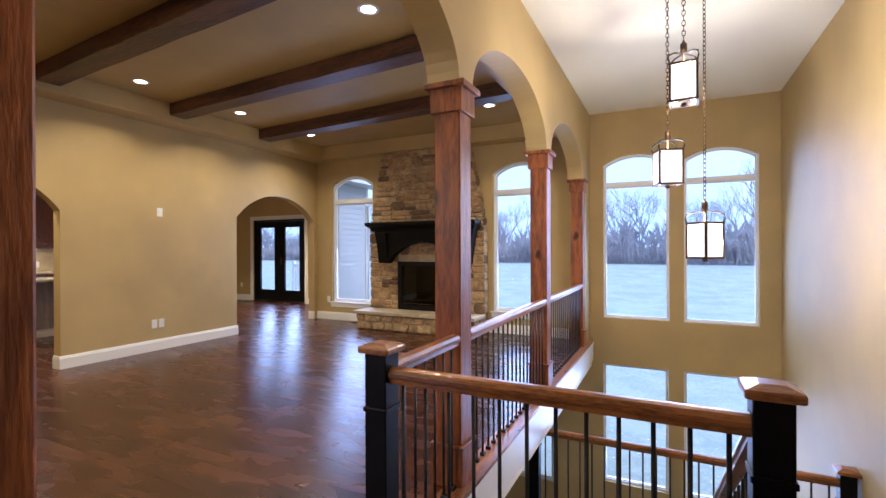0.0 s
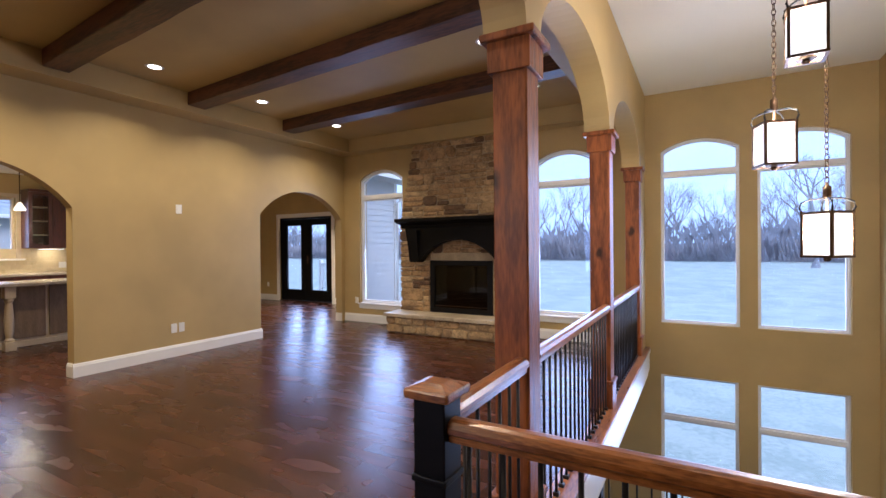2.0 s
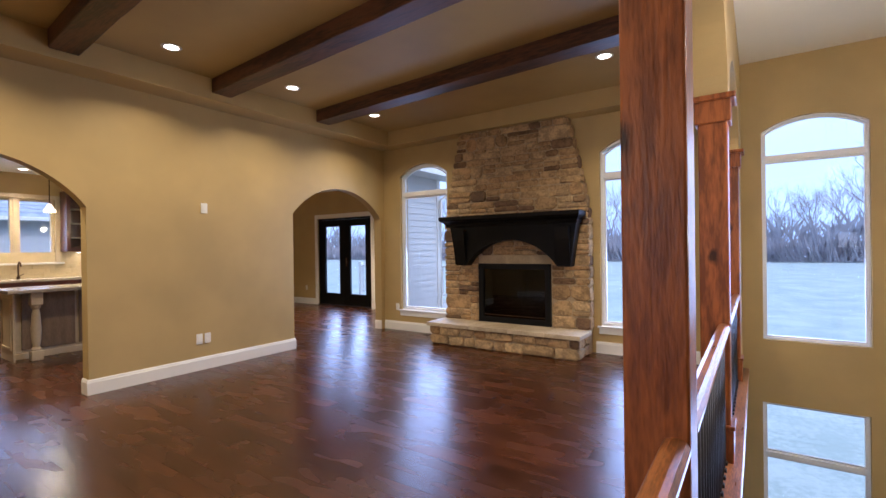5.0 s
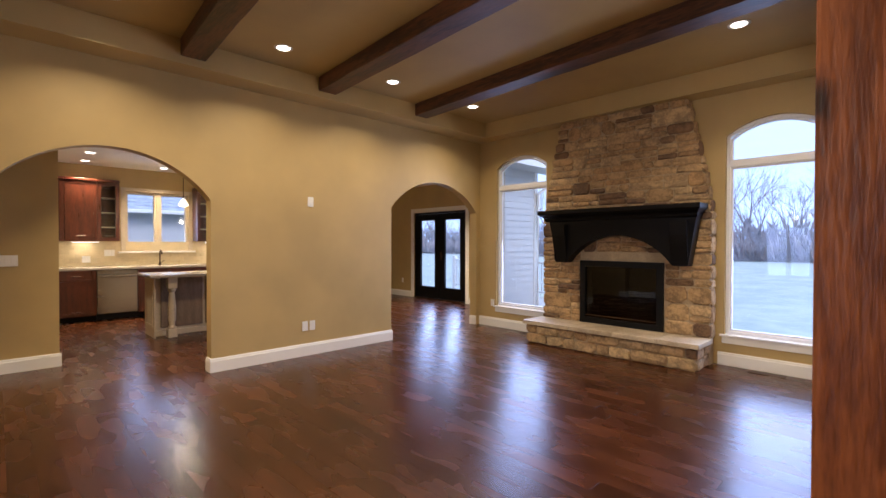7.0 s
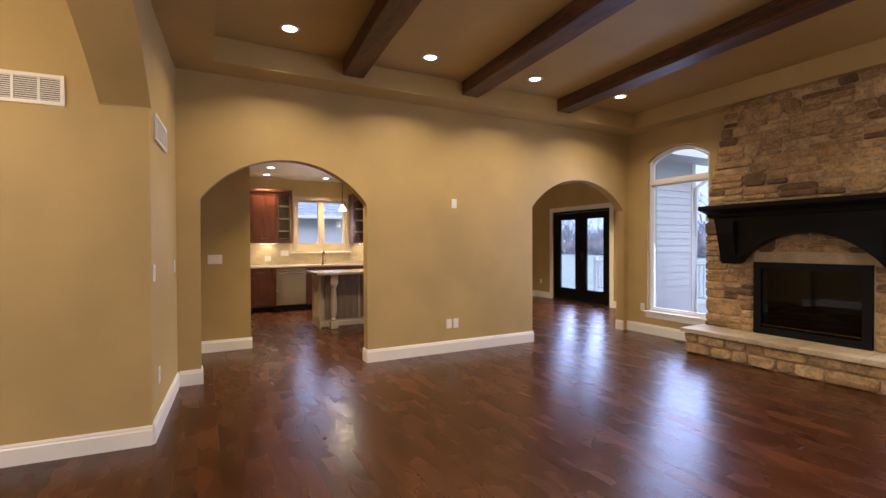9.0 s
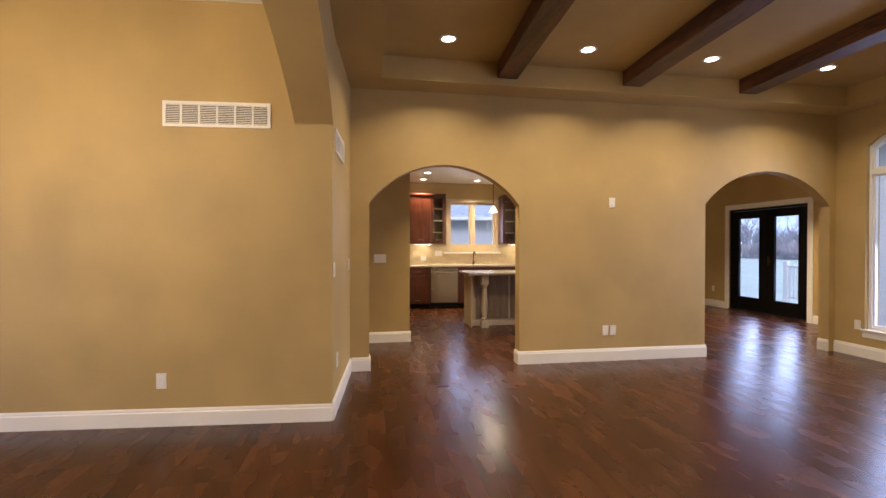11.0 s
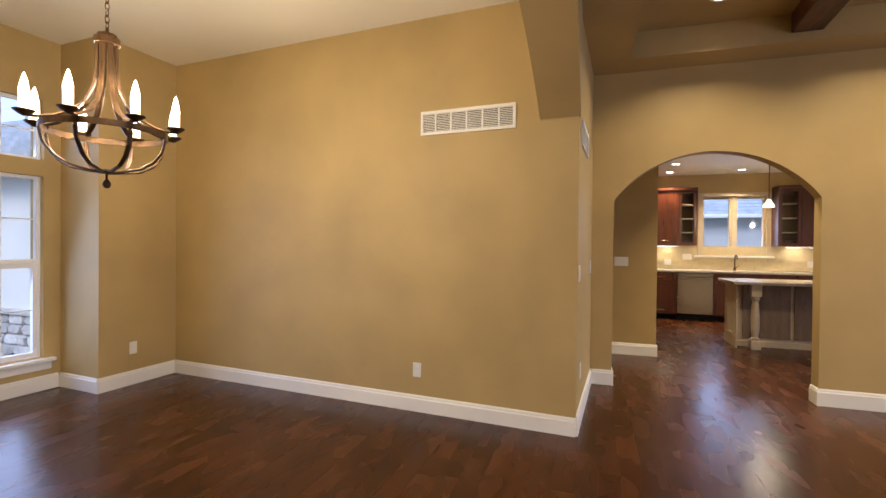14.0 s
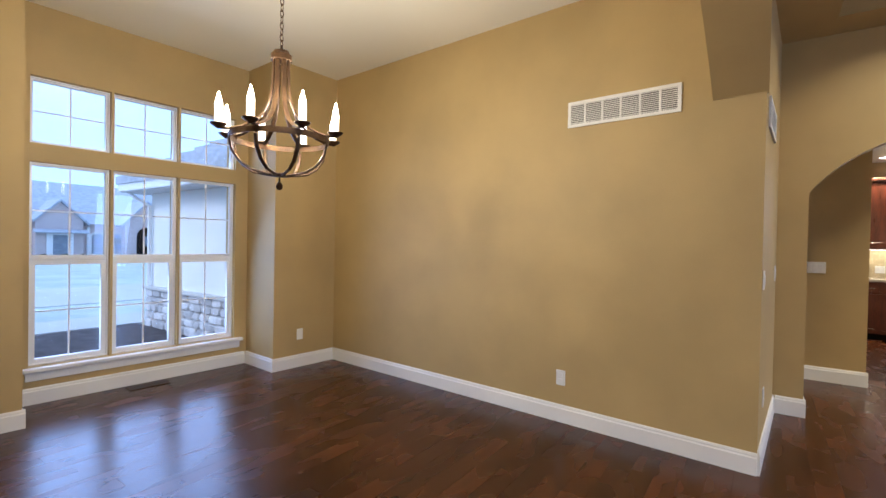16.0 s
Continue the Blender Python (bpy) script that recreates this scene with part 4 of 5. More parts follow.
# ---- stair, newels and railings ----
def newel(x, y, z, top, group="newel posts", extra=""):
    n = thing("newel_post", "black square newel post with a brown wooden cap", "newel post", group, at=(x, y, z))
    part("post", boxed(-0.05, 0.05, -0.05, 0.05, 0, top - 0.03, bevel=0.004), BLACK, n)
    part("collar", boxed(-0.056, 0.056, -0.056, 0.056, top - 0.27, top - 0.25, bevel=0.004), BLACK, n)
    bm = bmesh.new()
    box(bm, -0.072, 0.072, -0.072, 0.072, top - 0.035, top - 0.005, bevel=0.008)
    bmesh.ops.create_cone(bm, cap_ends=True, segments=4, radius1=0.092, radius2=0.045, depth=0.012, matrix=Matrix.Translation((0, 0, top + 0.0005)) @ Matrix.Rotation(radians(45), 4, "Z"))
    part("cap", bm, OAK, n, "brown stained wooden cap")
    part("base", boxed(-0.06, 0.06, -0.06, 0.06, 0, 0.12, bevel=0.004), BLACK, n)
    return n


def rail_profile(w=0.034, h=0.062):
    return [(-w * 0.7, 0), (w * 0.7, 0), (w * 0.75, h * 0.3), (w, h * 0.42), (w, h * 0.66), (w * 0.72, h * 0.92), (w * 0.3, h), (-w * 0.3, h), (-w * 0.72, h * 0.92), (-w, h * 0.66), (-w, h * 0.42), (-w * 0.75, h * 0.3)]


bm = bmesh.new()
rod(bm, (0, 0, 0), (0, 0, 1), 0.0075, sides=8)
BALUSTER = finish(bm, "baluster", IRON, True)
bm = bmesh.new()
box(bm, -0.016, 0.016, -0.016, 0.016, 0, 0.022, bevel=0.004)
SHOE = finish(bm, "baluster_shoe", IRON)


def railing(a, b, top, label, mat, step=0.105, base=0.0):
    """A handrail with iron balusters between two points on the floor."""
    a, b = Vector(a), Vector(b)
    d = b - a
    length = math.hypot(d.x, d.y)
    side = Vector((-d.y, d.x, 0)) / length
    r = thing("railing", label, "railing", "stair railings")
    bm = bmesh.new()
    prism(bm, rail_profile(), lambda u, v, s: (b if s else a) + side * u + Vector((0, 0, top - 0.062 + v)))
    part("handrail", bm, mat, r, "brown oak handrail")
    n = max(1, round(length / step))
    for i in range(n):
        p = a + d * ((i + 0.5) / n)
        bar = new("baluster", BALUSTER)
        bar.location, bar.scale, bar.parent = p + Vector((0, 0, base)), (1, 1, top - 0.06 - base), r
        shoe = new("baluster_shoe", SHOE)
        shoe.location, shoe.parent = p + Vector((0, 0, base)), r
    return r


NY, NX1, NX2, RX = 1.76, -0.615, 0.70, -0.63
newel(NX1, NY, 0, 0.955)
newel(NX2, NY, 0, 0.955)
railing((NX1 + 0.05, NY, 0), (NX2 - 0.05, NY, 0), 0.865, "oak handrail on black iron balusters at the stair head", OAK)
railing((RX, NY + 0.05, 0), (RX, COLS[1] - 0.08, 0), 0.865, "oak handrail on black iron balusters beside a timber column", OAKY, base=0.02)
railing((RX, COLS[1] + 0.08, 0), (RX, COLS[2] - 0.08, 0), 0.865, "oak handrail on black iron balusters between timber columns", OAKY, base=0.02)
railing((RX, COLS[2] + 0.08, 0), (RX, COLS[3] - 0.08, 0), 0.865, "oak handrail on black iron balusters between timber columns", OAKY, base=0.02)
setting("trim_nosing", boxed(CX - 0.02, CX + 0.13, NY + 0.05, GY, -0.008, 0.02, bevel=0.006), OAKY, "brown oak edge nosing along the stairwell", "trim")
setting("trim_nosing_head", boxed(CX + 0.13, NX2 + 0.06, NY - 0.06, NY + 0.07, -0.008, 0.012, bevel=0.006), OAK, "brown oak edge nosing at the stair head", "trim")
setting("trim_fascia", boxed(CX + 0.1, CX + 0.118, NY + 0.07, GY, -0.27, -0.008), WHITE, "white painted fascia below the floor edge", "trim")
setting("trim_fascia_head", boxed(CX + 0.118, NX2 + 0.04, 1.85, 1.868, -0.27, -0.008), WHITE, "white painted fascia at the stair head", "trim")
setting("trim_bead", boxed(CX + 0.118, CX + 0.128, NY + 0.09, GY, -0.05, -0.008), WHITE, "white bead under the floor edge", "trim")

stair = thing("staircase", "dark wooden stair flight with white risers going down", "stairs")
RISE, RUN, SX0 = 0.18, 0.26, NX2 + 0.02
for k in range(7):
    y0, zt = 1.86 + RUN * k, -RISE * (k + 1)
    part("tread", boxed(SX0, FX - 0.03, y0 - 0.02, y0 + RUN, zt - 0.03, zt, bevel=0.006), FLOORWOOD, stair)
    part("riser", boxed(SX0 + 0.002, FX - 0.031, y0, y0 + 0.018, zt, zt + RISE - 0.031), WHITE, stair)
for x0, x1 in ((SX0 - 0.03, SX0 - 0.001), (FX - 0.029, FX - 0.002)):
    bm = bmesh.new()
    prism(bm, [(1.87, -0.02), (1.87, -0.35), (1.86 + RUN * 7, -0.35 - RISE * 7), (1.86 + RUN * 7, -0.02 - RISE * 7)], lambda u, v, s: (x0 + (x1 - x0) * s, u, v))
    part("stringer", bm, BLACK, stair)
LY0, LY1, LZ = 1.86 + RUN * 7, 4.62, -RISE * 7
landing = setting("floor_landing", boxed(-0.78, FX, LY0, LY1, LZ - 0.25, LZ), CARPET, "stair landing above the lower level")
newel(-0.73, LY1 - 0.06, LZ, 0.96, "newel posts")
newel(FX - 0.07, LY1 - 0.06, LZ, 0.96, "newel posts")
railing((-0.68, LY1 - 0.06, LZ), (FX - 0.12, LY1 - 0.06, LZ), 0.88, "oak handrail on black balusters along the stair landing", OAK)
hr = thing("stair_rail", "dark sloping handrail beside the stair flight", "railing")
bm = bmesh.new()
prism(bm, rail_profile(), lambda u, v, s: (NX2 + 0.0 + u, (LY0 if s else NY + 0.05), 0.83 + v - (RISE * 7 if s else 0.0)))
part("handrail", bm, OAKY, hr)
for k in range(14):
    p = (k + 0.7) / 14
    y0 = NY + 0.05 + (LY0 - NY - 0.05) * p
    zb = -RISE * (1 + int(max(0, (y0 - 1.86)) / RUN))
    bar = new("baluster", BALUSTER)
    bar.location, bar.scale, bar.parent = (NX2 + 0.03, y0, zb), (1, 1, 0.84 - RISE * 7 * p - zb), hr
second = thing("lower_stair", "lower stair flight returning to the lower level", "stairs")
for k in range(6):
    y0, zt = LY0 - RUN * k, LZ - RISE * (k + 1)
    part("tread", boxed(-0.5, 0.55, y0 - RUN, y0 + 0.02, zt - 0.03, zt), FLOORWOOD, second)
    part("riser", boxed(-0.498, 0.548, y0 - 0.018, y0, zt, zt + RISE - 0.031), WHITE, second)


# ---- lantern pendants over the stair ----
def chain(bm, x, y, z0, z1, link=0.045):
    n = max(1, int((z1 - z0) / (link * 0.72)))
    for i in range(n):
        zc = z0 + (i + 0.5) * (z1 - z0) / n
        pts = []
        for k in range(9):
            a = 2 * math.pi * k / 8
            u, v = 0.011 * math.cos(a), link * 0.5 * math.sin(a)
            pts.append((x + (u if i % 2 else 0), y + (0 if i % 2 else u), zc + v))
        tube(bm, pts, 0.0028, 5)


def lantern(x, y, zb, turn):
    p = thing("lantern_pendant", "bronze square lantern with lit seeded glass on a chain", "pendant light", "stairwell lanterns", at=(x, y, zb))
    p.rotation_euler = (0, 0, radians(turn))
    s, h = 0.080, 0.25
    bm = bmesh.new()
    for i in (-1, 1):
        for j in (-1, 1):
            box(bm, i * s - 0.007, i * s + 0.007, j * s - 0.007, j * s + 0.007, 0, h)
    for z in (0.0, h):
        for i in (-1, 1):
            box(bm, -s - 0.009, s + 0.009, i * s - 0.008, i * s + 0.008, z - 0.007, z + 0.007)
            box(bm, i * s - 0.0085, i * s + 0.0085, -s + 0.008, s - 0.008, z - 0.0065, z + 0.0065)
    part("frame", bm, BRONZE, p)
    for i, j in ((0, -1), (0, 1), (-1, 0), (1, 0)):
        if j:
            part("glass_panel", boxed(-s + 0.007, s - 0.007, j * s - 0.002, j * s + 0.002, 0.008, h - 0.008), LANTERN, p, "lit cream seeded glass").visible_shadow = False
        else:
            part("glass_panel", boxed(i * s - 0.002, i * s + 0.002, -s + 0.007, s - 0.007, 0.008, h - 0.008), LANTERN, p, "lit cream seeded glass").visible_shadow = False
    for i in (-1, 1):
        for j in (-1, 1):
            bm = bmesh.new()
            tube(bm, [(i * s, j * s, h), (i * s * 1.12, j * s * 1.12, h + 0.03), (i * s * 1.05, j * s * 1.05, h + 0.06), (i * s * 0.7, j * s * 0.7, h + 0.078), (i * s * 0.3, j * s * 0.3, h + 0.082), (0, 0, h + 0.085)], 0.006, 6)
            part("scroll_arm", bm, IRON, p)
    bm = bmesh.new()
    lathe(bm, [(0.008, h), (0.008, h + 0.08), (0.021, h + 0.085), (0.021, h + 0.15), (0.012, h + 0.155), (0.006, h + 0.175)], sides=12)
    part("stem", bm, BRONZE, p, smooth=True)
    bm = bmesh.new()
    lathe(bm, [(0.01, -0.03), (0.02, -0.02), (0.016, -0.008), (0.05, -0.004), (0.05, 0.004)], sides=12)
    part("finial", bm, BRONZE, p)
    bm = bmesh.new()
    chain(bm, 0, 0, h + 0.17, FOYER - zb - 0.02)
    part("chain", bm, BRONZE, p)
    bm = bmesh.new()
    lathe(bm, [(0.012, FOYER - zb - 0.03), (0.06, FOYER - zb - 0.022), (0.065, FOYER - zb - 0.002)], sides=20)
    part("canopy", bm, BRONZE, p)
    lamp("lantern_lamp", "POINT", PENDANT_POWER, (x, y, zb + 0.55 * h), size=0.02, color=(1.0, 0.89, 0.74))


lantern(0.535, 3.70, 2.325, -3)
lantern(0.435, 4.05, 1.82, 17)
lantern(0.675, 4.0, 1.27, 45)


# ---- chandelier ----
CHX, CHY, CHZ, CHS = -2.46, -1.03, 0.118, 0.9
CHT = (DINING - CHZ) / CHS
ch = thing("chandelier", "bronze basket chandelier with eight lit candle bulbs", "chandelier", at=(CHX, CHY, CHZ))
ch.scale = (0.9 * CHS, 0.9 * CHS, CHS)
bm = bmesh.new()
lathe(bm, [(0.05, 2.34), (0.062, 2.345), (0.062, 2.375), (0.052, 2.38), (0.045, 2.395), (0.012, 2.40), (0.006, 2.43)], sides=24)
part("collar", bm, BRONZE, ch)
for k in range(8):
    a = 2 * math.pi * (k + 0.64) / 8
    c, s = math.cos(a), math.sin(a)
    bm = bmesh.new()
    path = [(0.048, 2.36), (0.049, 2.28), (0.052, 2.20), (0.066, 2.12), (0.10, 2.045), (0.16, 1.985), (0.24, 1.945), (0.31, 1.925), (0.35, 1.925)]
    tube(bm, [(r * c, r * s, z) for r, z in path], 0.007, 6, flat=2.2)
    part("arm", bm, BRONZE, ch)
    bm = bmesh.new()
    path = [(0.285, 1.925), (0.295, 1.88), (0.28, 1.82), (0.235, 1.765), (0.17, 1.73), (0.08, 1.715), (0.03, 1.712)]
    tube(bm, [(r * c, r * s, z) for r, z in path], 0.007, 6, flat=1.8)
    part("basket_bar", bm, BRONZE, ch)
    bm = bmesh.new()
    lathe(bm, [(0.008, 1.918), (0.03, 1.93), (0.046, 1.942), (0.046, 1.946), (0.02, 1.946)], (0.35 * c, 0.35 * s, 0), 16)
    part("bobeche", bm, BRONZE, ch)
    bm = bmesh.new()
    lathe(bm, [(0.021, 1.946), (0.021, 2.02)], (0.35 * c, 0.35 * s, 0), 12)
    sleeve = part("candle", bm, CANDLE, ch, "lit cream candle sleeve")
    bm = bmesh.new()
    lathe(bm, [(0.021, 2.0205), (0.020, 2.04), (0.015, 2.065), (0.008, 2.09), (0.002, 2.105)], (0.35 * c, 0.35 * s, 0), 12)
    part("flame_bulb", bm, FLAME, sleeve, "bright flame-tip bulb", True)
    lamp("candle_lamp", "POINT", CANDLE_POWER, (CHX + 0.315 * c * CHS, CHY + 0.315 * s * CHS, CHZ + 2.118 * CHS), size=0.008)
bm = bmesh.new()
for i in range(48):
    a0, a1 = 2 * math.pi * i / 48, 2 * math.pi * (i + 1) / 48
    q = [(0.292 * math.cos(a), 0.292 * math.sin(a)) for a in (a0, a1)] + [(0.286 * math.cos(a), 0.286 * math.sin(a)) for a in (a1, a0)]
    prism(bm, q, lambda u, v, s: (u, v, 1.893 + 0.03 * s))
bmesh.ops.remove_doubles(bm, verts=bm.verts, dist=0.0005)
part("hoop", bm, BRONZE, ch)
bm = bmesh.new()
lathe(bm, [(0.006, 1.70), (0.045, 1.705), (0.05, 1.715), (0.02, 1.725)], sides=16)
part("hub", bm, BRONZE, ch)
bm = bmesh.new()
lathe(bm, [(0.004, 1.63), (0.016, 1.636), (0.022, 1.65), (0.016, 1.666), (0.006, 1.675), (0.006, 1.70)], sides=14)
part("finial", bm, BRONZE, ch, smooth=True)
bm = bmesh.new()
chain(bm, 0, 0, 2.42, CHT - 0.02)
part("chain", bm, BRONZE, ch)
bm = bmesh.new()
lathe(bm, [(0.012, CHT - 0.03), (0.06, CHT - 0.02), (0.065, CHT - 0.002)], sides=20)
part("canopy", bm, BRONZE, ch)


# ---- kitchen ----
CF = -10.39


def cabinet_door(parent, y0, y1, z0, z1, x, knob=None, glazed=False, drawer=False):
    d = part("drawer_front" if drawer else "door", boxed(x, x + 0.02, y0 + 0.002, y1 - 0.002, z0 + 0.002, z1 - 0.002, bevel=0.003), CHERRY, parent) if not glazed else None
    if glazed:
        bm = bmesh.new()
        ring(bm, [(y0 + 0.002, z0 + 0.002), (y1 - 0.002, z0 + 0.002), (y1 - 0.002, z1 - 0.002), (y0 + 0.002, z1 - 0.002)], [(y0 + 0.06, z0 + 0.06), (y1 - 0.06, z0 + 0.06), (y1 - 0.06, z1 - 0.06), (y0 + 0.06, z1 - 0.06)], lambda u, v, s: (x + 0.02 * s, u, v))
        d = part("door", bm, CHERRY, parent)
        part("pane", boxed(x + 0.008, x + 0.011, y0 + 0.055, y1 - 0.055, z0 + 0.055, z1 - 0.055), CLEAR, d)
    else:
        m = 0.05 if not drawer else 0.03
        bm = bmesh.new()
        ring(bm, [(y0 + 0.004, z0 + 0.004), (y1 - 0.004, z0 + 0.004), (y1 - 0.004, z1 - 0.004), (y0 + 0.004, z1 - 0.004)], [(y0 + m, z0 + m), (y1 - m, z0 + m), (y1 - m, z1 - m), (y0 + m, z1 - m)], lambda u, v, s: (x + 0.0201 + 0.007 * s, u, v))
        part("door_moulding", bm, CHERRY, d)
    if knob:
        bm = bmesh.new()
        ky, kz, along = knob
        a, b = ((x + 0.05, ky - 0.06, kz), (x + 0.05, ky + 0.06, kz)) if along == "y" else ((x + 0.05, ky, kz - 0.06), (x + 0.05, ky, kz + 0.06))
        rod(bm, a, b, 0.005)
        rod(bm, (x + 0.02, a[1], a[2]), a, 0.004), rod(bm, (x + 0.02, b[1], b[2]), b, 0.004)
        part("handle", bm, CHROME, d)


def base_unit(y0, y1, label, drawers=1):
    c = thing("base_cabinet", label, "cabinet", "kitchen base cabinets")
    part("body", boxed(KW + 0.012, CF - 0.001, y0 + 0.001, y1 - 0.001, 0.10, 0.88), CHERRY, c)
    part("toe_kick", boxed(KW + 0.02, CF - 0.07, y0 + 0.001, y1 - 0.001, 0.0, 0.10), BLACK, c)
    cabinet_door(c, y0, y1, 0.70, 0.875, CF, ((y0 + y1) / 2, 0.785, "y"), drawer=True)
    cabinet_door(c, y0, y1, 0.11, 0.70, CF, ((y0 + y1) / 2, 0.18, "y"))


for y0, y1 in ((0.95, 1.5), (1.5, 2.0), (2.0, 2.55), (3.15, 3.65), (3.65, 4.15), (4.15, 4.65), (4.65, 5.2)):
    base_unit(y0, y1, "dark cherry base cabinet under the pale counter")
dw = thing("dishwasher", "stainless steel dishwasher between cherry cabinets", "dishwasher")
part("body", boxed(KW + 0.012, CF - 0.001, 2.553, 3.147, 0.02, 0.875), SOOT, dw)
part("door", boxed(CF, CF + 0.025, 2.558, 3.142, 0.12, 0.795, bevel=0.005), STEEL, dw)
part("control_panel", boxed(CF, CF + 0.02, 2.558, 3.142, 0.80, 0.872, bevel=0.004), STEEL, dw)
bm = bmesh.new()
tube(bm, [(CF + 0.02, 2.60, 0.765), (CF + 0.055, 2.63, 0.765), (CF + 0.06, 2.85, 0.765), (CF + 0.055, 3.07, 0.765), (CF + 0.02, 3.1, 0.765)], 0.011, 8)
part("handle", bm, STEEL, dw)
solid("countertop", boxed(KW + 0.012, CF + 0.03, 0.95, 5.2, 0.88, 0.92, bevel=0.005), QUARTZ, "pale stone countertop on the cherry cabinets", "countertop")
tiles = setting("trim_backsplash", boxed(KW + 0.001, KW + 0.004, 0.95, 5.2, 0.92, 1.37), TILE, "cream tiled backsplash", "backsplash")
bm = bmesh.new()
box(bm, 0, 0.006, -0.074, 0.074, -0.036, 0.036, bevel=0.002)
TILE_MESH = finish(bm, "tile", TILE)
for r in range(6):
    for k in range(28):
        ty, tz = 0.95 + 0.075 + 0.152 * k + (0.076 if r % 2 else 0), 0.92 + 0.0375 + 0.075 * r
        if ty > 5.1 or (tz > 1.12 and 2.88 < ty < 4.34):
            continue
        t = new("tile", TILE_MESH)
        t.location, t.parent = (KW + 0.0045, ty, tz), tiles


def upper_unit(y0, y1, glazed, label):
    c = thing("wall_cabinet", label, "cabinet", "kitchen wall cabinets")
    x = KW + 0.32
    bm = bmesh.new()
    for q in ((KW + 0.002, KW + 0.012, y0, y1, 1.38, 2.42), (KW + 0.012, x, y0, y0 + 0.018, 1.38, 2.42), (KW + 0.012, x, y1 - 0.018, y1, 1.38, 2.42), (KW + 0.012, x, y0 + 0.018, y1 - 0.018, 1.38, 1.4), (KW + 0.012, x, y0 + 0.018, y1 - 0.018, 2.40, 2.42)):
        box(bm, *q)
    part("body", bm, CHERRY, c)
    if glazed:
        for z in (1.62, 1.88, 2.14):
            part("shelf", boxed(KW + 0.013, x - 0.02, y0 + 0.019, y1 - 0.019, z, z + 0.016), GLAZE, c)
    cabinet_door(c, y0, y1, 1.38, 2.42, x + 0.001, ((y0 + y1) / 2, 1.47, "y"), glazed)
    part("crown", boxed(KW + 0.002, x + 0.05, y0 - 0.0, y1 + 0.0, 2.42, 2.47, bevel=0.008), CHERRY, c)


for y0, y1, g in ((1.0, 1.6, False), (1.6, 2.15, False), (2.15, 2.60, False), (2.60, 2.93, True), (4.22, 4.58, True), (4.58, 5.08, False)):
    upper_unit(y0, y1, g, "cherry wall cabinet with a glass door and shelves" if g else "dark cherry wall cabinet with a panel door")
for y in (1.7, 2.45, 4.6):
    u = thing("under_cabinet_light", "slim lit fixture under the wall cabinet", "task light", "under cabinet lights", at=(KW + 0.2, y, 1.372))
    part("housing", boxed(-0.04, 0.04, -0.2, 0.2, -0.012, 0.0), PLATE, u)
    part("lens", boxed(-0.03, 0.03, -0.19, 0.19, -0.015, -0.0125), LED, u)
    lamp("task_lamp", "AREA", 1.7, (KW + 0.2, y, 1.352), (KW + 0.12, y, 0.9), size=0.25, color=(1.0, 0.82, 0.52))
fa = thing("faucet", "bronze gooseneck kitchen faucet at the sink", "faucet", at=(KW + 0.12, 3.61, 0.92))
bm = bmesh.new()
tube(bm, [(0, 0, 0), (0, 0, 0.2), (0.02, 0, 0.26), (0.07, 0, 0.29), (0.13, 0, 0.27), (0.15, 0, 0.21)], 0.012, 8)
part("spout", bm, BRONZE, fa, smooth=True)
bm = bmesh.new()
lathe(bm, [(0.026, 0), (0.026, 0.02), (0.018, 0.05)], sides=14)
rod(bm, (0, 0.015, 0.05), (0.02, 0.07, 0.08), 0.006)
part("lever", bm, BRONZE, fa)

isl = thing("kitchen_island", "cream glazed island with turned corner legs", "island")
part("body", boxed(-8.62, -8.22, 2.93, 5.4, 0.08, 0.86), GLAZE, isl)
part("side_panel", boxed(-8.60, -8.06, 2.905, 2.928, 0.0, 0.86, bevel=0.004), GLAZE, isl)
part("plinth", boxed(-8.64, -8.20, 2.929, 5.42, 0.0, 0.08, bevel=0.006), GLAZE, isl)
bm = bmesh.new()
ring(bm, [(-8.56, 0.14), (-8.12, 0.14), (-8.12, 0.80), (-8.56, 0.80)], [(-8.52, 0.18), (-8.16, 0.18), (-8.16, 0.76), (-8.52, 0.76)], lambda u, v, s: (u, 2.905 - 0.010 * s, v))
part("panel_moulding", bm, GLAZE, isl)
for k in range(4):
    part("back_panel", boxed(-8.22, -8.20, 3.02 + 0.6 * k, 3.58 + 0.6 * k, 0.12, 0.84, bevel=0.006), TAUPE, isl, "glazed back panel with the recess shade in its brown colour")
for y in (3.12, 5.3):
    bm = bmesh.new()
    box(bm, -8.09, -7.97, y - 0.06, y + 0.06, 0.0, 0.12, bevel=0.006), box(bm, -8.09, -7.97, y - 0.06, y + 0.06, 0.70, 0.86, bevel=0.006)
    lathe(bm, [(0.05, 0.12), (0.055, 0.14), (0.035, 0.17), (0.05, 0.26), (0.055, 0.40), (0.042, 0.58), (0.034, 0.64), (0.052, 0.67), (0.05, 0.70)], (-8.03, y, 0), 20)
    part("leg", bm, GLAZE, isl, "turned cream leg")
solid("island_top", boxed(-8.70, -7.90, 2.83, 5.5, 0.86, 0.90, bevel=0.006), QUARTZ, "pale stone island countertop", "countertop")
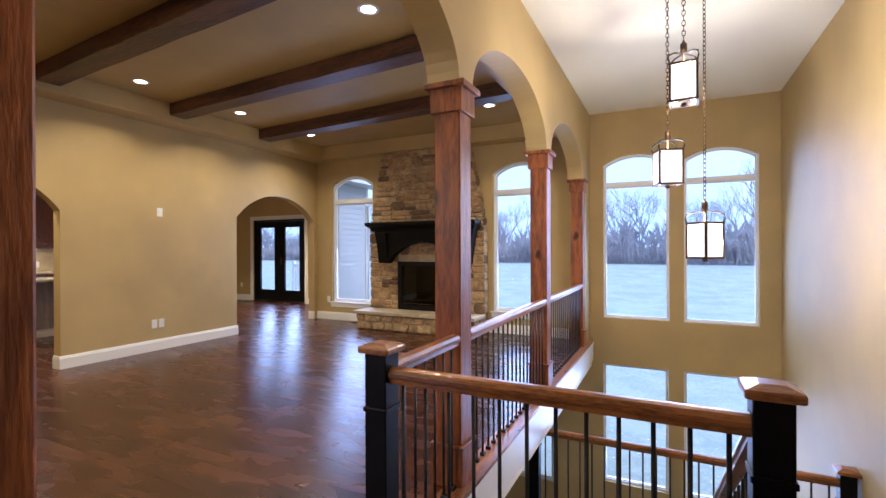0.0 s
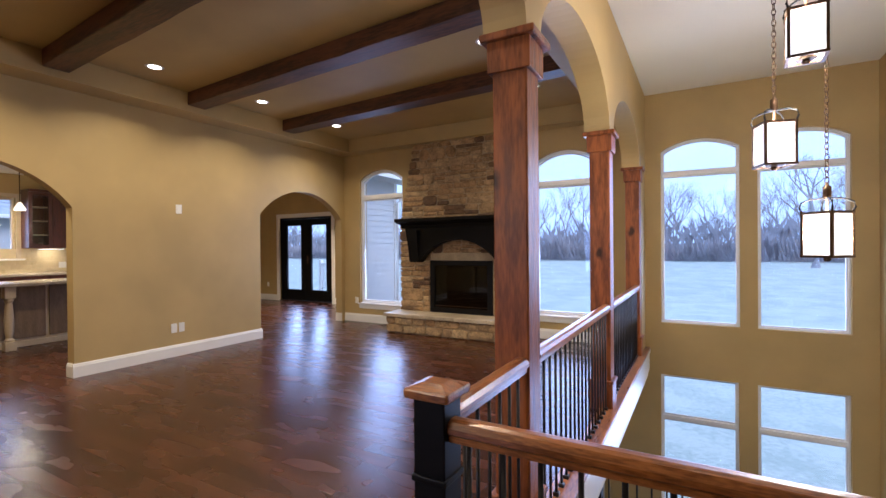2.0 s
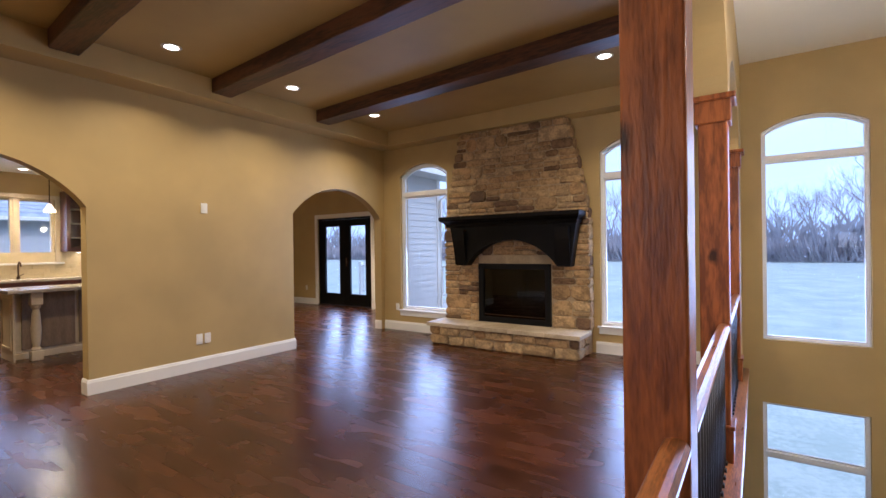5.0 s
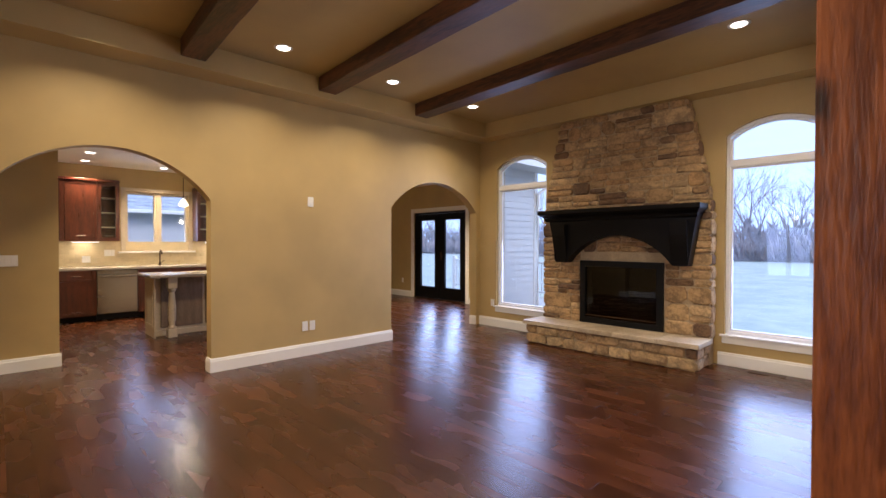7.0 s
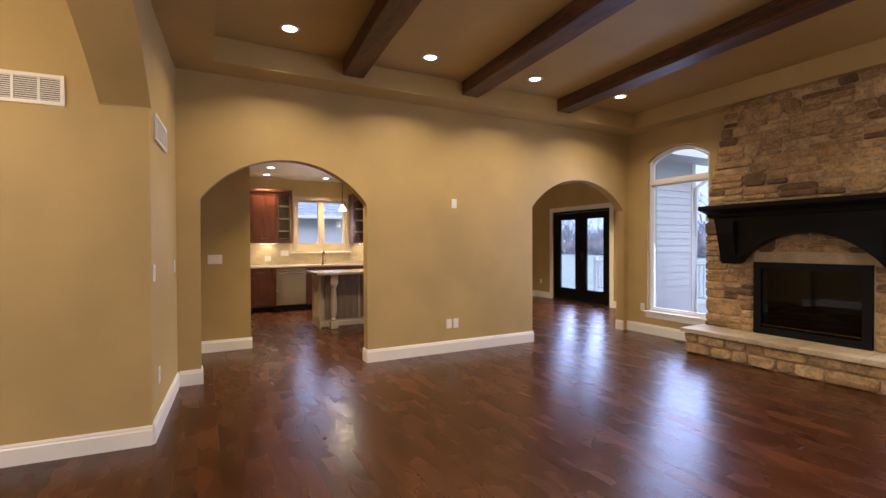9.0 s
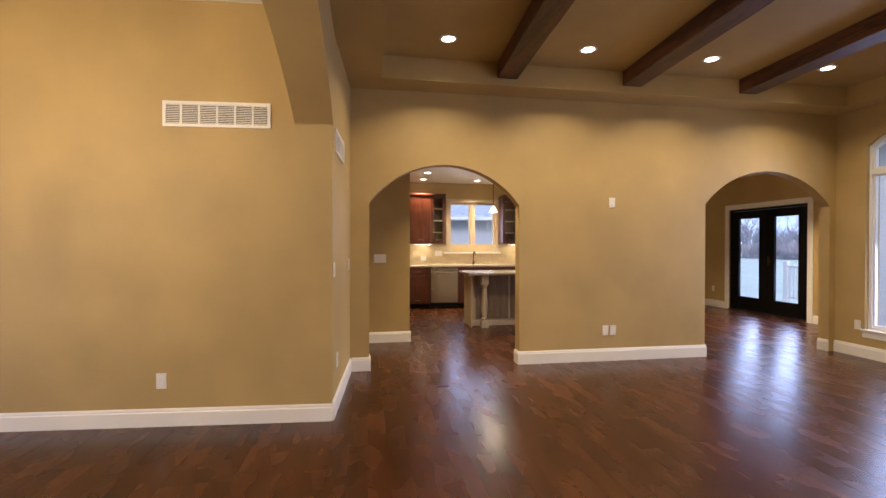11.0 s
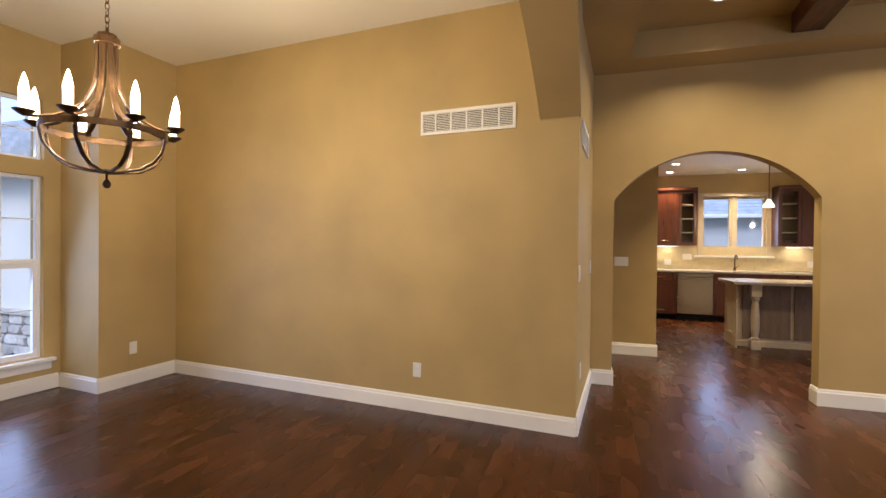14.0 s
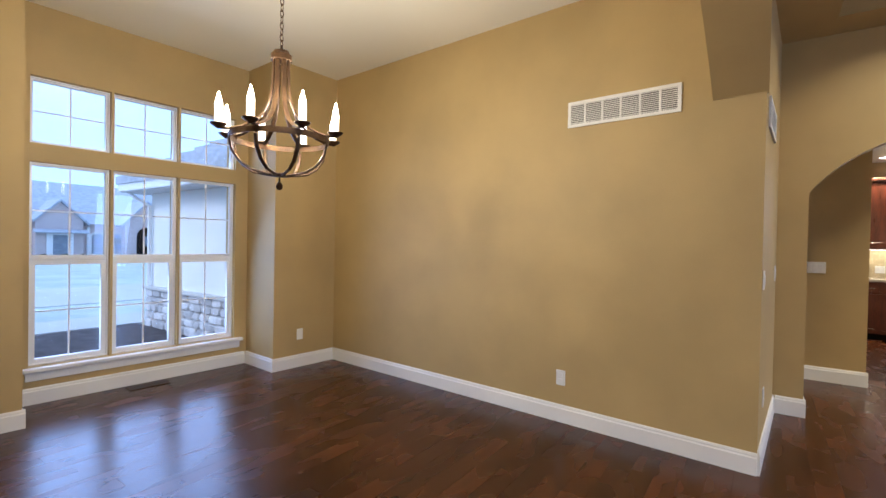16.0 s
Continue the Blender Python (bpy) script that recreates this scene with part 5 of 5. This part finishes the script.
for y in (3.40, 4.7):
    kp = thing("kitchen_pendant", "small lit white glass bell pendant over the island", "pendant light", "island pendants", at=(-8.5, y, 0))
    bm = bmesh.new()
    lathe(bm, [(0.07, 1.92), (0.065, 1.95), (0.04, 1.985), (0.03, 2.01), (0.015, 2.03)], sides=18)
    part("shade", bm, SHADE, kp, smooth=True)
    bm = bmesh.new()
    rod(bm, (0, 0, 2.03), (0, 0, 2.74), 0.006), lathe(bm, [(0.05, 2.73), (0.05, 2.749)], sides=16)
    part("stem", bm, BRONZE, kp)
    lamp("kitchen_pendant_lamp", "POINT", 24.0, (-8.5, y, 1.88), size=0.05)


# ---- outdoors ----
def ground_height(x, y):
    def blend(a, b, v):
        s = min(1, max(0, (v - a) / (b - a)))
        return s * s * (3 - 2 * s)
    north = -3.0 + 2.3 * blend(7, 75, y) + 0.05 * noise.noise(Vector((x * 0.1, y * 0.1, 0)))
    south = -0.42
    s = blend(-3.2, -1.5, y)
    h = south + (north - south) * s
    side = blend(11.2, 13.5, -x) * blend(40, 20, y) if y < 40 else 0
    return h + (-0.6 - h) * side


def axis(lo, hi, near_lo, near_hi, step, n):
    xs = [near_lo + i * step for i in range(int((near_hi - near_lo) / step) + 1)]
    k = [1.25 ** i for i in range(1, n)]
    return sorted({max(lo, near_lo - step * 4 * (q - 1)) for q in k} | set(xs) | {min(hi, near_hi + step * 4 * (q - 1)) for q in k} | {lo, hi})


bm = bmesh.new()
gx, gy = axis(-900, 900, -20, 12, 1.0, 28), axis(-900, 900, -14, 30, 0.75, 28)
rows = [[bm.verts.new((x, y, ground_height(x, y))) for x in gx] for y in gy]
for r0, r1 in zip(rows, rows[1:]):
    for k in range(len(gx) - 1):
        bm.faces.new((r0[k], r0[k + 1], r1[k + 1], r1[k]))
setting("ground", bm, GRASS, "pale winter lawn and open field", "lawn")
setting("ground_bed", boxed(-5.15, 2.2, -9.4, -3.66, -0.5, -0.40), MULCH, "dark mulch planting bed under the bay window", "bed")
setting("pavement_walk", boxed(-12, 14, -10.8, -9.4, -0.55, -0.385), CONCRETE, "pale concrete front walk")
setting("road", boxed(-300, 300, -18.2, -13.4, -0.55, -0.40), CONCRETE, "pale concrete street in front of the house")

# deck and its white rail outside the double door
deck = thing("deck", "grey board deck with a white baluster railing", "deck")
for k in range(20):
    part("board", boxed(-11.0, -6.2, 9.02 + 0.142 * k, 9.02 + 0.142 * k + 0.136, -0.13, -0.10), CONCRETE, deck)
dr = thing("deck_railing", "white baluster railing around the deck", "railing")
part("top_rail", boxed(-11.0, -4.6, 11.86, 11.94, 0.80, 0.85, bevel=0.006), VINYL, dr)
part("bottom_rail", boxed(-11.0, -4.6, 11.875, 11.925, 0.0, 0.05), VINYL, dr)
bm = bmesh.new()
box(bm, -0.018, 0.018, -0.018, 0.018, 0.05, 0.80)
SPINDLE = finish(bm, "spindle", VINYL)
for k in range(58):
    s = new("spindle", SPINDLE)
    s.location, s.parent = (-10.95 + 0.11 * k, 11.9, 0), dr
for x in (-10.95, -8.9, -6.7, -4.62):
    part("post", boxed(x - 0.055, x + 0.055, 11.845, 11.955, -3.0 if x > -6.5 else -0.1, 0.95, bevel=0.006), VINYL, dr)

# siding on the breakfast room outside the arched window
wing = thing("siding_wall", "white lap siding on the projecting breakfast room", "siding")
for k in range(27):
    z0 = -0.3 + 0.115 * k
    bm = bmesh.new()
    prism(bm, [(KX - 0.098, z0), (KX - 0.070, z0), (KX - 0.084, z0 + 0.122), (KX - 0.098, z0 + 0.122)], lambda u, v, s: (u, 7.335 + (8.80 - 7.335) * s, v))
    part("siding_board", bm, SIDING, wing)
part("corner_board", boxed(KX - 0.098, KX - 0.06, 8.80, 8.90, -0.4, 2.8), VINYL, wing)
eave = thing("eave", "white soffit and gutter over the siding", "eave")
part("soffit", boxed(KX - 0.1, KX + 0.42, 7.34, 9.4, 2.72, 2.75), SIDING, eave)
part("fascia", boxed(KX + 0.42, KX + 0.44, 7.34, 9.4, 2.70, 2.86), VINYL, eave)
bm = bmesh.new()
tube(bm, [(KX + 0.40, 9.2, 2.70), (KX + 0.36, 9.18, 2.6), (KX + 0.1, 9.0, 2.45), (KX - 0.02, 8.86, 2.3), (KX - 0.02, 8.86, -0.3)], 0.04, 6)
part("downspout", bm, VINYL, eave)


def gable_house(x, y, w, d, wall_h, roof_h, mat, label, turn, doors=True):
    h = thing("house", label, "house", "neighbouring houses", at=(x, y, -0.45))
    h.rotation_euler = (0, 0, radians(turn))
    part("wall", boxed(-w / 2, w / 2, -d / 2, d / 2, 0, wall_h), mat, h)
    bm = bmesh.new()
    o = 0.5
    prism(bm, [(-d / 2 - o, wall_h), (d / 2 + o, wall_h), (0, wall_h + roof_h)], lambda u, v, s: ((w / 2 + o) * (2 * s - 1) * (1 if abs(u) > 0.1 else 0.6), u, v))
    part("roof", bm, SHINGLE, h)
    for gx in (-w * 0.28, w * 0.2):
        bm = bmesh.new()
        prism(bm, [(gx - 2.2, wall_h - 0.2), (gx + 2.2, wall_h - 0.2), (gx, wall_h + 2.3)], lambda u, v, s: (u, d / 2 + 1.0 - 4 * s, v))
        part("gable", bm, SHINGLE, h)
        bm = bmesh.new()
        prism(bm, [(gx - 1.9, 0), (gx + 1.9, 0), (gx + 1.9, wall_h - 0.1), (gx, wall_h + 1.9), (gx - 1.9, wall_h - 0.1)], lambda u, v, s: (u, d / 2 + 1.05 - 1.2 * s, v))
        part("gable_wall", bm, mat, h)
        wn2 = part("window", boxed(gx - 0.9, gx + 0.9, d / 2 + 1.05, d / 2 + 1.12, 0.7, 2.4), VINYL, h)
        for k in (-0.42, 0.42):
            part("pane", boxed(gx + k - 0.36, gx + k + 0.36, d / 2 + 1.115, d / 2 + 1.13, 0.8, 2.3), DARKGLASS, wn2)
    dr2 = part("door", boxed(w * 0.42 - 0.5, w * 0.42 + 0.5, d / 2 + 0.01, d / 2 + 0.06, 0.1, 2.3), BLACK, h)
    part("door_light", boxed(w * 0.42 - 0.25, w * 0.42 + 0.25, d / 2 + 0.06, d / 2 + 0.07, 1.0, 2.1), DARKGLASS, dr2)
    for k in range(9):
        bm = bmesh.new()
        bmesh.ops.create_icosphere(bm, subdivisions=2, radius=0.32, matrix=Matrix.Translation((-w / 2 + 1 + k * 1.6, d / 2 + 1.9, 0.25)))
        for v in bm.verts:
            v.co += (v.co - Vector((-w / 2 + 1 + k * 1.6, d / 2 + 1.9, 0.25))) * 0.5 * noise.noise(v.co * 6)
        part("foundation_shrub", bm, SHRUB, h)
    return h


DARKGLASS = material("dark_window_glass", (0.26, 0.29, 0.34), 0.15, vary=0.2)


def brick_house(x, y):
    """The brick house straight across the street: front gable, arched bay window, deep entry arch."""
    h = thing("house", "brick house with a steep roof and a front gable", "house", "neighbouring houses", at=(x, y, -0.45))
    part("wall", boxed(-9, 6, -9, 0, 0, 2.75), BRICK, h)
    bm = bmesh.new()
    prism(bm, [(-9.6, 2.7), (0.5, 2.7), (-4.5, 6.0)], lambda u, v, s: ((-9.5 + 16 * s) if u > -9 or u < -9.5 else 0, u, v))
    part("roof", bm, SHINGLE, h)
    for gx, w, top in ((0.9, 1.35, 4.3), (-4.6, 1.5, 4.6)):
        bm = bmesh.new()
        prism(bm, [(gx - w, 0), (gx + w, 0), (gx + w, 2.9), (gx, top - 0.15), (gx - w, 2.9)], lambda u, v, s: (u, 0.9 - 1.2 * s, v))
        part("gable_wall", bm, BRICK, h)
        for k in (-1, 1):
            bm = bmesh.new()
            prism(bm, [(gx + k * (w + 0.3), 2.55), (gx + k * (w + 0.3), 2.72), (gx, top + 0.08), (gx, top - 0.1)], lambda u, v, s: (u, 1.15 - 4.2 * s, v))
            part("gable_roof", bm, SHINGLE, h)
    bm = bmesh.new()
    prism(bm, [(0.95, 2.25), (1.6, 2.05), (1.6, 1.98), (0.9, 1.98)], lambda u, v, s: (-0.6 + 3.0 * s, u, v))
    part("pent_roof", bm, SHINGLE, h)
    for wx, wy, arched in ((0.9, 0.9, False), (-1.6, 0.0, True), (-2.75, 0.0, True)):
        o = (wx - 0.75, wx + 0.75, 0.3, 1.95, 1.95) if not arched else (wx - 0.52, wx + 0.52, 0.3, 1.7, 2.15)
        bm = bmesh.new()
        prism(bm, outline(o), lambda u, v, s: (u, wy + 0.02 + 0.08 * s, v))
        wnd = part("window", bm, VINYL, h, "white trimmed window")
        bm = bmesh.new()
        prism(bm, outline((o[0] + 0.14 + 0.2 * (not arched), o[1] - 0.14 - 0.2 * (not arched), 0.45, o[3] - 0.1, o[4] - 0.1)), lambda u, v, s: (u, wy + 0.10 + 0.02 * s, v))
        part("pane", bm, DARKGLASS, wnd)
    for cx in (-1.0, -2.18, -3.35):
        part("pilaster", boxed(cx - 0.1, cx + 0.1, 0.0, 0.14, 0, 2.5, bevel=0.02), VINYL, h)
    bm = bmesh.new()
    prism(bm, outline((-5.3, -3.9, 0.1, 1.9, 2.55)), lambda u, v, s: (u, 0.91 + 0.03 * s, v))
    entry = part("door", bm, BLACK, h, "dark front door in a brick arch")
    part("door_light", boxed(-4.85, -4.35, 0.95, 0.97, 1.1, 1.9), DARKGLASS, entry)
    rs = random.Random(4)
    for k in range(9):
        c = Vector((-5.4 + k * 1.05, 1.9, 0.22))
        bm = bmesh.new()
        bmesh.ops.create_icosphere(bm, subdivisions=2, radius=rs.uniform(0.24, 0.34), matrix=Matrix.Translation(c))
        for v in bm.verts:
            v.co += (v.co - c) * 0.6 * noise.noise(v.co * 6)
        part("foundation_shrub", bm, SHRUB, h)
    return h


brick_house(-13.0, -40.4)
gable_house(26, -45, 18, 9, 3.0, 3.4, STUCCO, "pale house across the street", 4)
gable_house(-38, -46, 18, 9, 3.0, 3.4, BRICK, "brick house across the street", -4)

# neighbour seen through the kitchen window
nb = thing("neighbour_house", "white sided house with a grey shingle roof", "house")
part("wall", boxed(-24, -16.6, -2, 12, -0.6, 2.35), SIDING, nb)
for k in range(22):
    z0 = -0.4 + 0.125 * k
    bm = bmesh.new()
    prism(bm, [(-16.6, z0), (-16.57, z0), (-16.585, z0 + 0.125), (-16.6, z0 + 0.125)], lambda u, v, s: (u, -2 + 14 * s, v))
    part("siding_board", bm, SIDING, nb)
for k in range(16):
    x0, z0 = -16.1 - 0.24 * k, 2.30 + 0.115 * k
    bm = bmesh.new()
    prism(bm, [(x0, z0), (x0, z0 + 0.03), (x0 - 0.26, z0 + 0.135), (x0 - 0.26, z0 + 0.1)], lambda u, v, s: (u, -2.5 + 15 * s, v))
    part("shingle_course", bm, SHINGLE, nb)
part("gutter", boxed(-16.16, -16.04, -2.5, 12.5, 2.20, 2.31, bevel=0.02), VINYL, nb)

# garage wing beside the dining bay
PALESTONE = material("pale_grey_stone", (0.62, 0.61, 0.60), 0.85, second=(0.46, 0.45, 0.45), scale=6, grain=30, bump=0.5, random_piece=0.25)
gw = thing("garage_wing", "pale stucco wing with a stone base and shingle roof", "house wing")
GX, GE = -5.2, -8.97
part("wall", boxed(-12.5, GX, GE, -3.66, -0.5, 2.3), STUCCO, gw)
part("water_table", boxed(-12.6, GX + 0.12, GE - 0.12, -3.66, 0.33, 0.39, bevel=0.01), CONCRETE, gw)
part("soffit", boxed(-12.9, GX + 0.4, GE - 0.4, -3.66, 2.2, 2.22), SIDING, gw)
part("fascia", boxed(-12.9, GX + 0.43, GE - 0.43, -3.66, 2.22, 2.36), VINYL, gw)
for k in range(16):
    z0, q = 2.36 + 0.13 * k, 0.2 * k
    part("shingle_course", boxed(-12.9, GX + 0.46 - q, GE - 0.46 + q, -3.66, z0, z0 + 0.15), SHINGLE, gw)
bm = bmesh.new()
tube(bm, [(GX + 0.36, GE - 0.2, 2.25), (GX + 0.25, GE - 0.1, 2.1), (GX + 0.06, GE + 0.05, 1.95), (GX + 0.06, GE + 0.05, 0.4)], 0.035, 6)
part("downspout", bm, VINYL, gw)
for z0, z1 in ((-0.42, -0.24), (-0.24, -0.10), (-0.10, 0.05), (0.05, 0.19), (0.19, 0.33)):
    y = GE - 0.08
    while y < -3.68:
        ww = min(rng.uniform(0.16, 0.42), -3.66 - y)
        ob = stone(gw, y, y + ww, z0, z1, GX, rng.uniform(0.05, 0.08), rng, side=1)
        ob.data.materials[0] = PALESTONE
        y += ww


# bare trees beyond the field, the haze put into their bark colour
def bare_tree(seed, height, spread, girth=0.012):
    r = random.Random(seed)
    trunk = bmesh.new()
    verts, faces = [], []

    def limb(p, d, length, rad, level):
        q = p + d * length
        if level <= 1:
            mid = p + d * length * 0.5 + Vector((r.uniform(-1, 1), r.uniform(-1, 1), 0)) * length * 0.05
            tube(trunk, [p, mid, q], lambda s: rad * (1 - 0.35 * s), 6)
        else:
            base = len(verts)
            side = d.cross(Vector((0.3, 0.5, 0.8))).normalized()
            up = side.cross(d)
            for k in range(3):
                a = 2.094 * k
                o = side * math.cos(a) + up * math.sin(a)
                verts.append(p + o * rad), verts.append(q + o * rad * 0.55)
            for k in range(3):
                j = (k + 1) % 3
                faces.append((base + 2 * k, base + 2 * j, base + 2 * j + 1, base + 2 * k + 1))
        if level >= 6:
            return
        n = r.choice((2, 3, 3)) if level < 5 else 3
        for k in range(n):
            axis_v = Vector((r.gauss(0, 1), r.gauss(0, 1), r.gauss(0, 0.5))).normalized()
            nd = (d + axis_v * spread * r.uniform(0.5, 1.0) + Vector((0, 0, 0.12))).normalized()
            start = p + d * length * r.uniform(0.55, 1.0)
            limb(start, nd, length * r.uniform(0.62, 0.82), rad * 0.55, level + 1)

    limb(Vector((0, 0, 0)), Vector((0, 0, 1)), height * 0.27, height * girth, 0)
    me = bpy.data.meshes.new("crown")
    me.from_pydata([tuple(v) for v in verts], [], faces)
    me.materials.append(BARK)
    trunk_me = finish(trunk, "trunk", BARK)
    t = thing("bare_tree", "leafless grey deciduous tree beyond the field", "tree", "trees along the field")
    for nm, m in (("trunk", trunk_me), ("crown", me)):
        o = new(nm, m)
        o.parent = t
    return t


kinds = [bare_tree(11, 12, 0.75), bare_tree(23, 14, 0.6), bare_tree(37, 10, 0.9), bare_tree(51, 13, 0.7)]
tr = random.Random(5)
placed = 0
for i in range(130):
    x, y = -85 + i * 1.2 + tr.uniform(-1, 1), 71 + tr.uniform(-3, 18)
    k = kinds[i % 4]
    m = Matrix.Translation((x, y, ground_height(x, y) - 0.1)) @ Matrix.Rotation(tr.uniform(0, 6.28), 4, "Z") @ Matrix.Scale(tr.uniform(0.75, 1.5), 4)
    if placed < 4:
        k.matrix_basis = m
    else:
        c = copy_thing(k, Matrix.Identity(4))
        c.matrix_basis = m
    placed += 1
big = bare_tree(77, 17, 0.95, 0.026)
big.matrix_basis = Matrix.Translation((9.8, 58, ground_height(9.8, 58) - 0.1))
tagged(big, "large spreading leafless oak at the field edge", "tree")
for i in range(14):
    c = copy_thing(kinds[i % 4], Matrix.Identity(4))
    c.matrix_basis = Matrix.Translation((-75 + i * 11, -70 - tr.uniform(0, 12), -0.5)) @ Matrix.Scale(tr.uniform(0.7, 1.0), 4)

# tangled brush along the field edge, its colour paled for haze
br = random.Random(9)
verts, faces = [], []
for i in range(26000):
    x, y = br.uniform(-95, 75), 66 + br.uniform(0, 7)
    h = (0.5 + 3.8 * br.random() ** 1.6) * (0.8 + 0.6 * noise.noise(Vector((x * 0.25, y * 0.3, 0))))
    lean, w, z = br.uniform(-0.9, 0.9), br.uniform(0.01, 0.03), ground_height(x, y)
    b = len(verts)
    verts += [(x - w, y, z), (x + w, y, z), (x + lean * 0.5 + w * 0.8, y + br.uniform(-0.3, 0.3), z + h * 0.6), (x + lean, y, z + h)]
    faces += [(b, b + 1, b + 2), (b, b + 2, b + 3)]
for i in range(3500):
    x, y = br.uniform(-95, 75), 68 + br.uniform(0, 12)
    h = (3.0 + 4.5 * br.random()) * (0.9 + 0.5 * noise.noise(Vector((x * 0.12, y * 0.2, 4))))
    lean, w, z = br.uniform(-0.7, 0.7), br.uniform(0.010, 0.022), ground_height(x, y)
    b = len(verts)
    verts += [(x - w, y, z), (x + w, y, z), (x + lean * 0.4 + w * 0.8, y, z + h * 0.6), (x + lean, y, z + h), (x + lean * 0.3, y, z + h * 0.45), (x + lean * 0.3 + br.uniform(-1.4, 1.4), y, z + h * br.uniform(0.7, 0.95))]
    faces += [(b, b + 1, b + 2), (b, b + 2, b + 3), (b + 2, b + 4, b + 5)]
me = bpy.data.meshes.new("brush")
me.from_pydata(verts, [], faces)
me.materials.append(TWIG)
tagged(new("brush", me), "tangled grey brown brush along the field edge", "brush", kind="stuff")
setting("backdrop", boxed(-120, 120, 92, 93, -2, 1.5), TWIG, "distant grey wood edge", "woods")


# ---- floor planks ----
PW = 0.127
LENGTHS = (0.62, 0.95, 1.25, 1.6)


def plank_mesh(length):
    c, h = 0.0007, 0.0115
    w, l = PW / 2 - 0.0001, length / 2 - 0.0001
    v = [(sx * l, sy * w, -h) for sx, sy in ((-1, -1), (1, -1), (1, 1), (-1, 1))]
    v += [(sx * l, sy * w, -c) for sx, sy in ((-1, -1), (1, -1), (1, 1), (-1, 1))]
    v += [(sx * (l - c), sy * (w - c), 0) for sx, sy in ((-1, -1), (1, -1), (1, 1), (-1, 1))]
    f = [(8, 9, 10, 11)]
    for r in (0, 4):
        f += [(r + k, r + (k + 1) % 4, r + 4 + (k + 1) % 4, r + 4 + k) for k in range(4)]
    return v, f


MESHES = {}
for length in LENGTHS:
    v, f = plank_mesh(length)
    me = bpy.data.meshes.new("plank")
    me.from_pydata(v, [], f)
    me.materials.append(FLOORWOOD)
    MESHES[length] = me
pr = random.Random(3)
entry_count = 0
rest = {"a": ([], []), "b": ([], [])}
count = 0
for r in range(int(12.8 / PW) + 1):
    y = -3.6 + PW * (r - 1.5)
    x1 = FX if -3.6 < y < 1.80 else CX + 0.02
    x = -11.0 - pr.uniform(0, 1.2)
    if y > 8.83:
        break
    while x < x1:
        length = pr.choice(LENGTHS)
        a, b = max(x, -10.95), min(x + length, x1)
        whole = a == x and b == x + length
        if whole and -5.5 < a and b < -0.7 and 0.6 < y < 6.6 and count < 300:
            ob = new("plank", MESHES[length])
            ob.location, ob.parent = (x + length / 2, y, 0), FLOOR
            count += 1
        elif whole and -4.2 < a and b < 1.6 and -2.7 < y < 1.75 and entry_count < 300:
            ob = new("plank", MESHES[length])
            ob.location, ob.parent = (x + length / 2, y, 0), FLOOR_ENTRY
            entry_count += 1
        elif b - a > 0.02:
            vs, fs = plank_mesh(b - a)
            V, F = rest["a" if y < 1.8 else "b"]
            k = len(V)
            V += [(p[0] + (a + b) / 2, p[1] + y, p[2]) for p in vs]
            F += [tuple(i + k for i in q) for q in fs]
        x += length
for key, parent in (("a", FLOOR_ENTRY), ("b", FLOOR)):
    me = bpy.data.meshes.new("planks")
    me.from_pydata(rest[key][0], [], rest[key][1])
    me.materials.append(FLOORREST)
    ob = tagged(new("planks", me), kind="stuff")
    ob.parent = parent
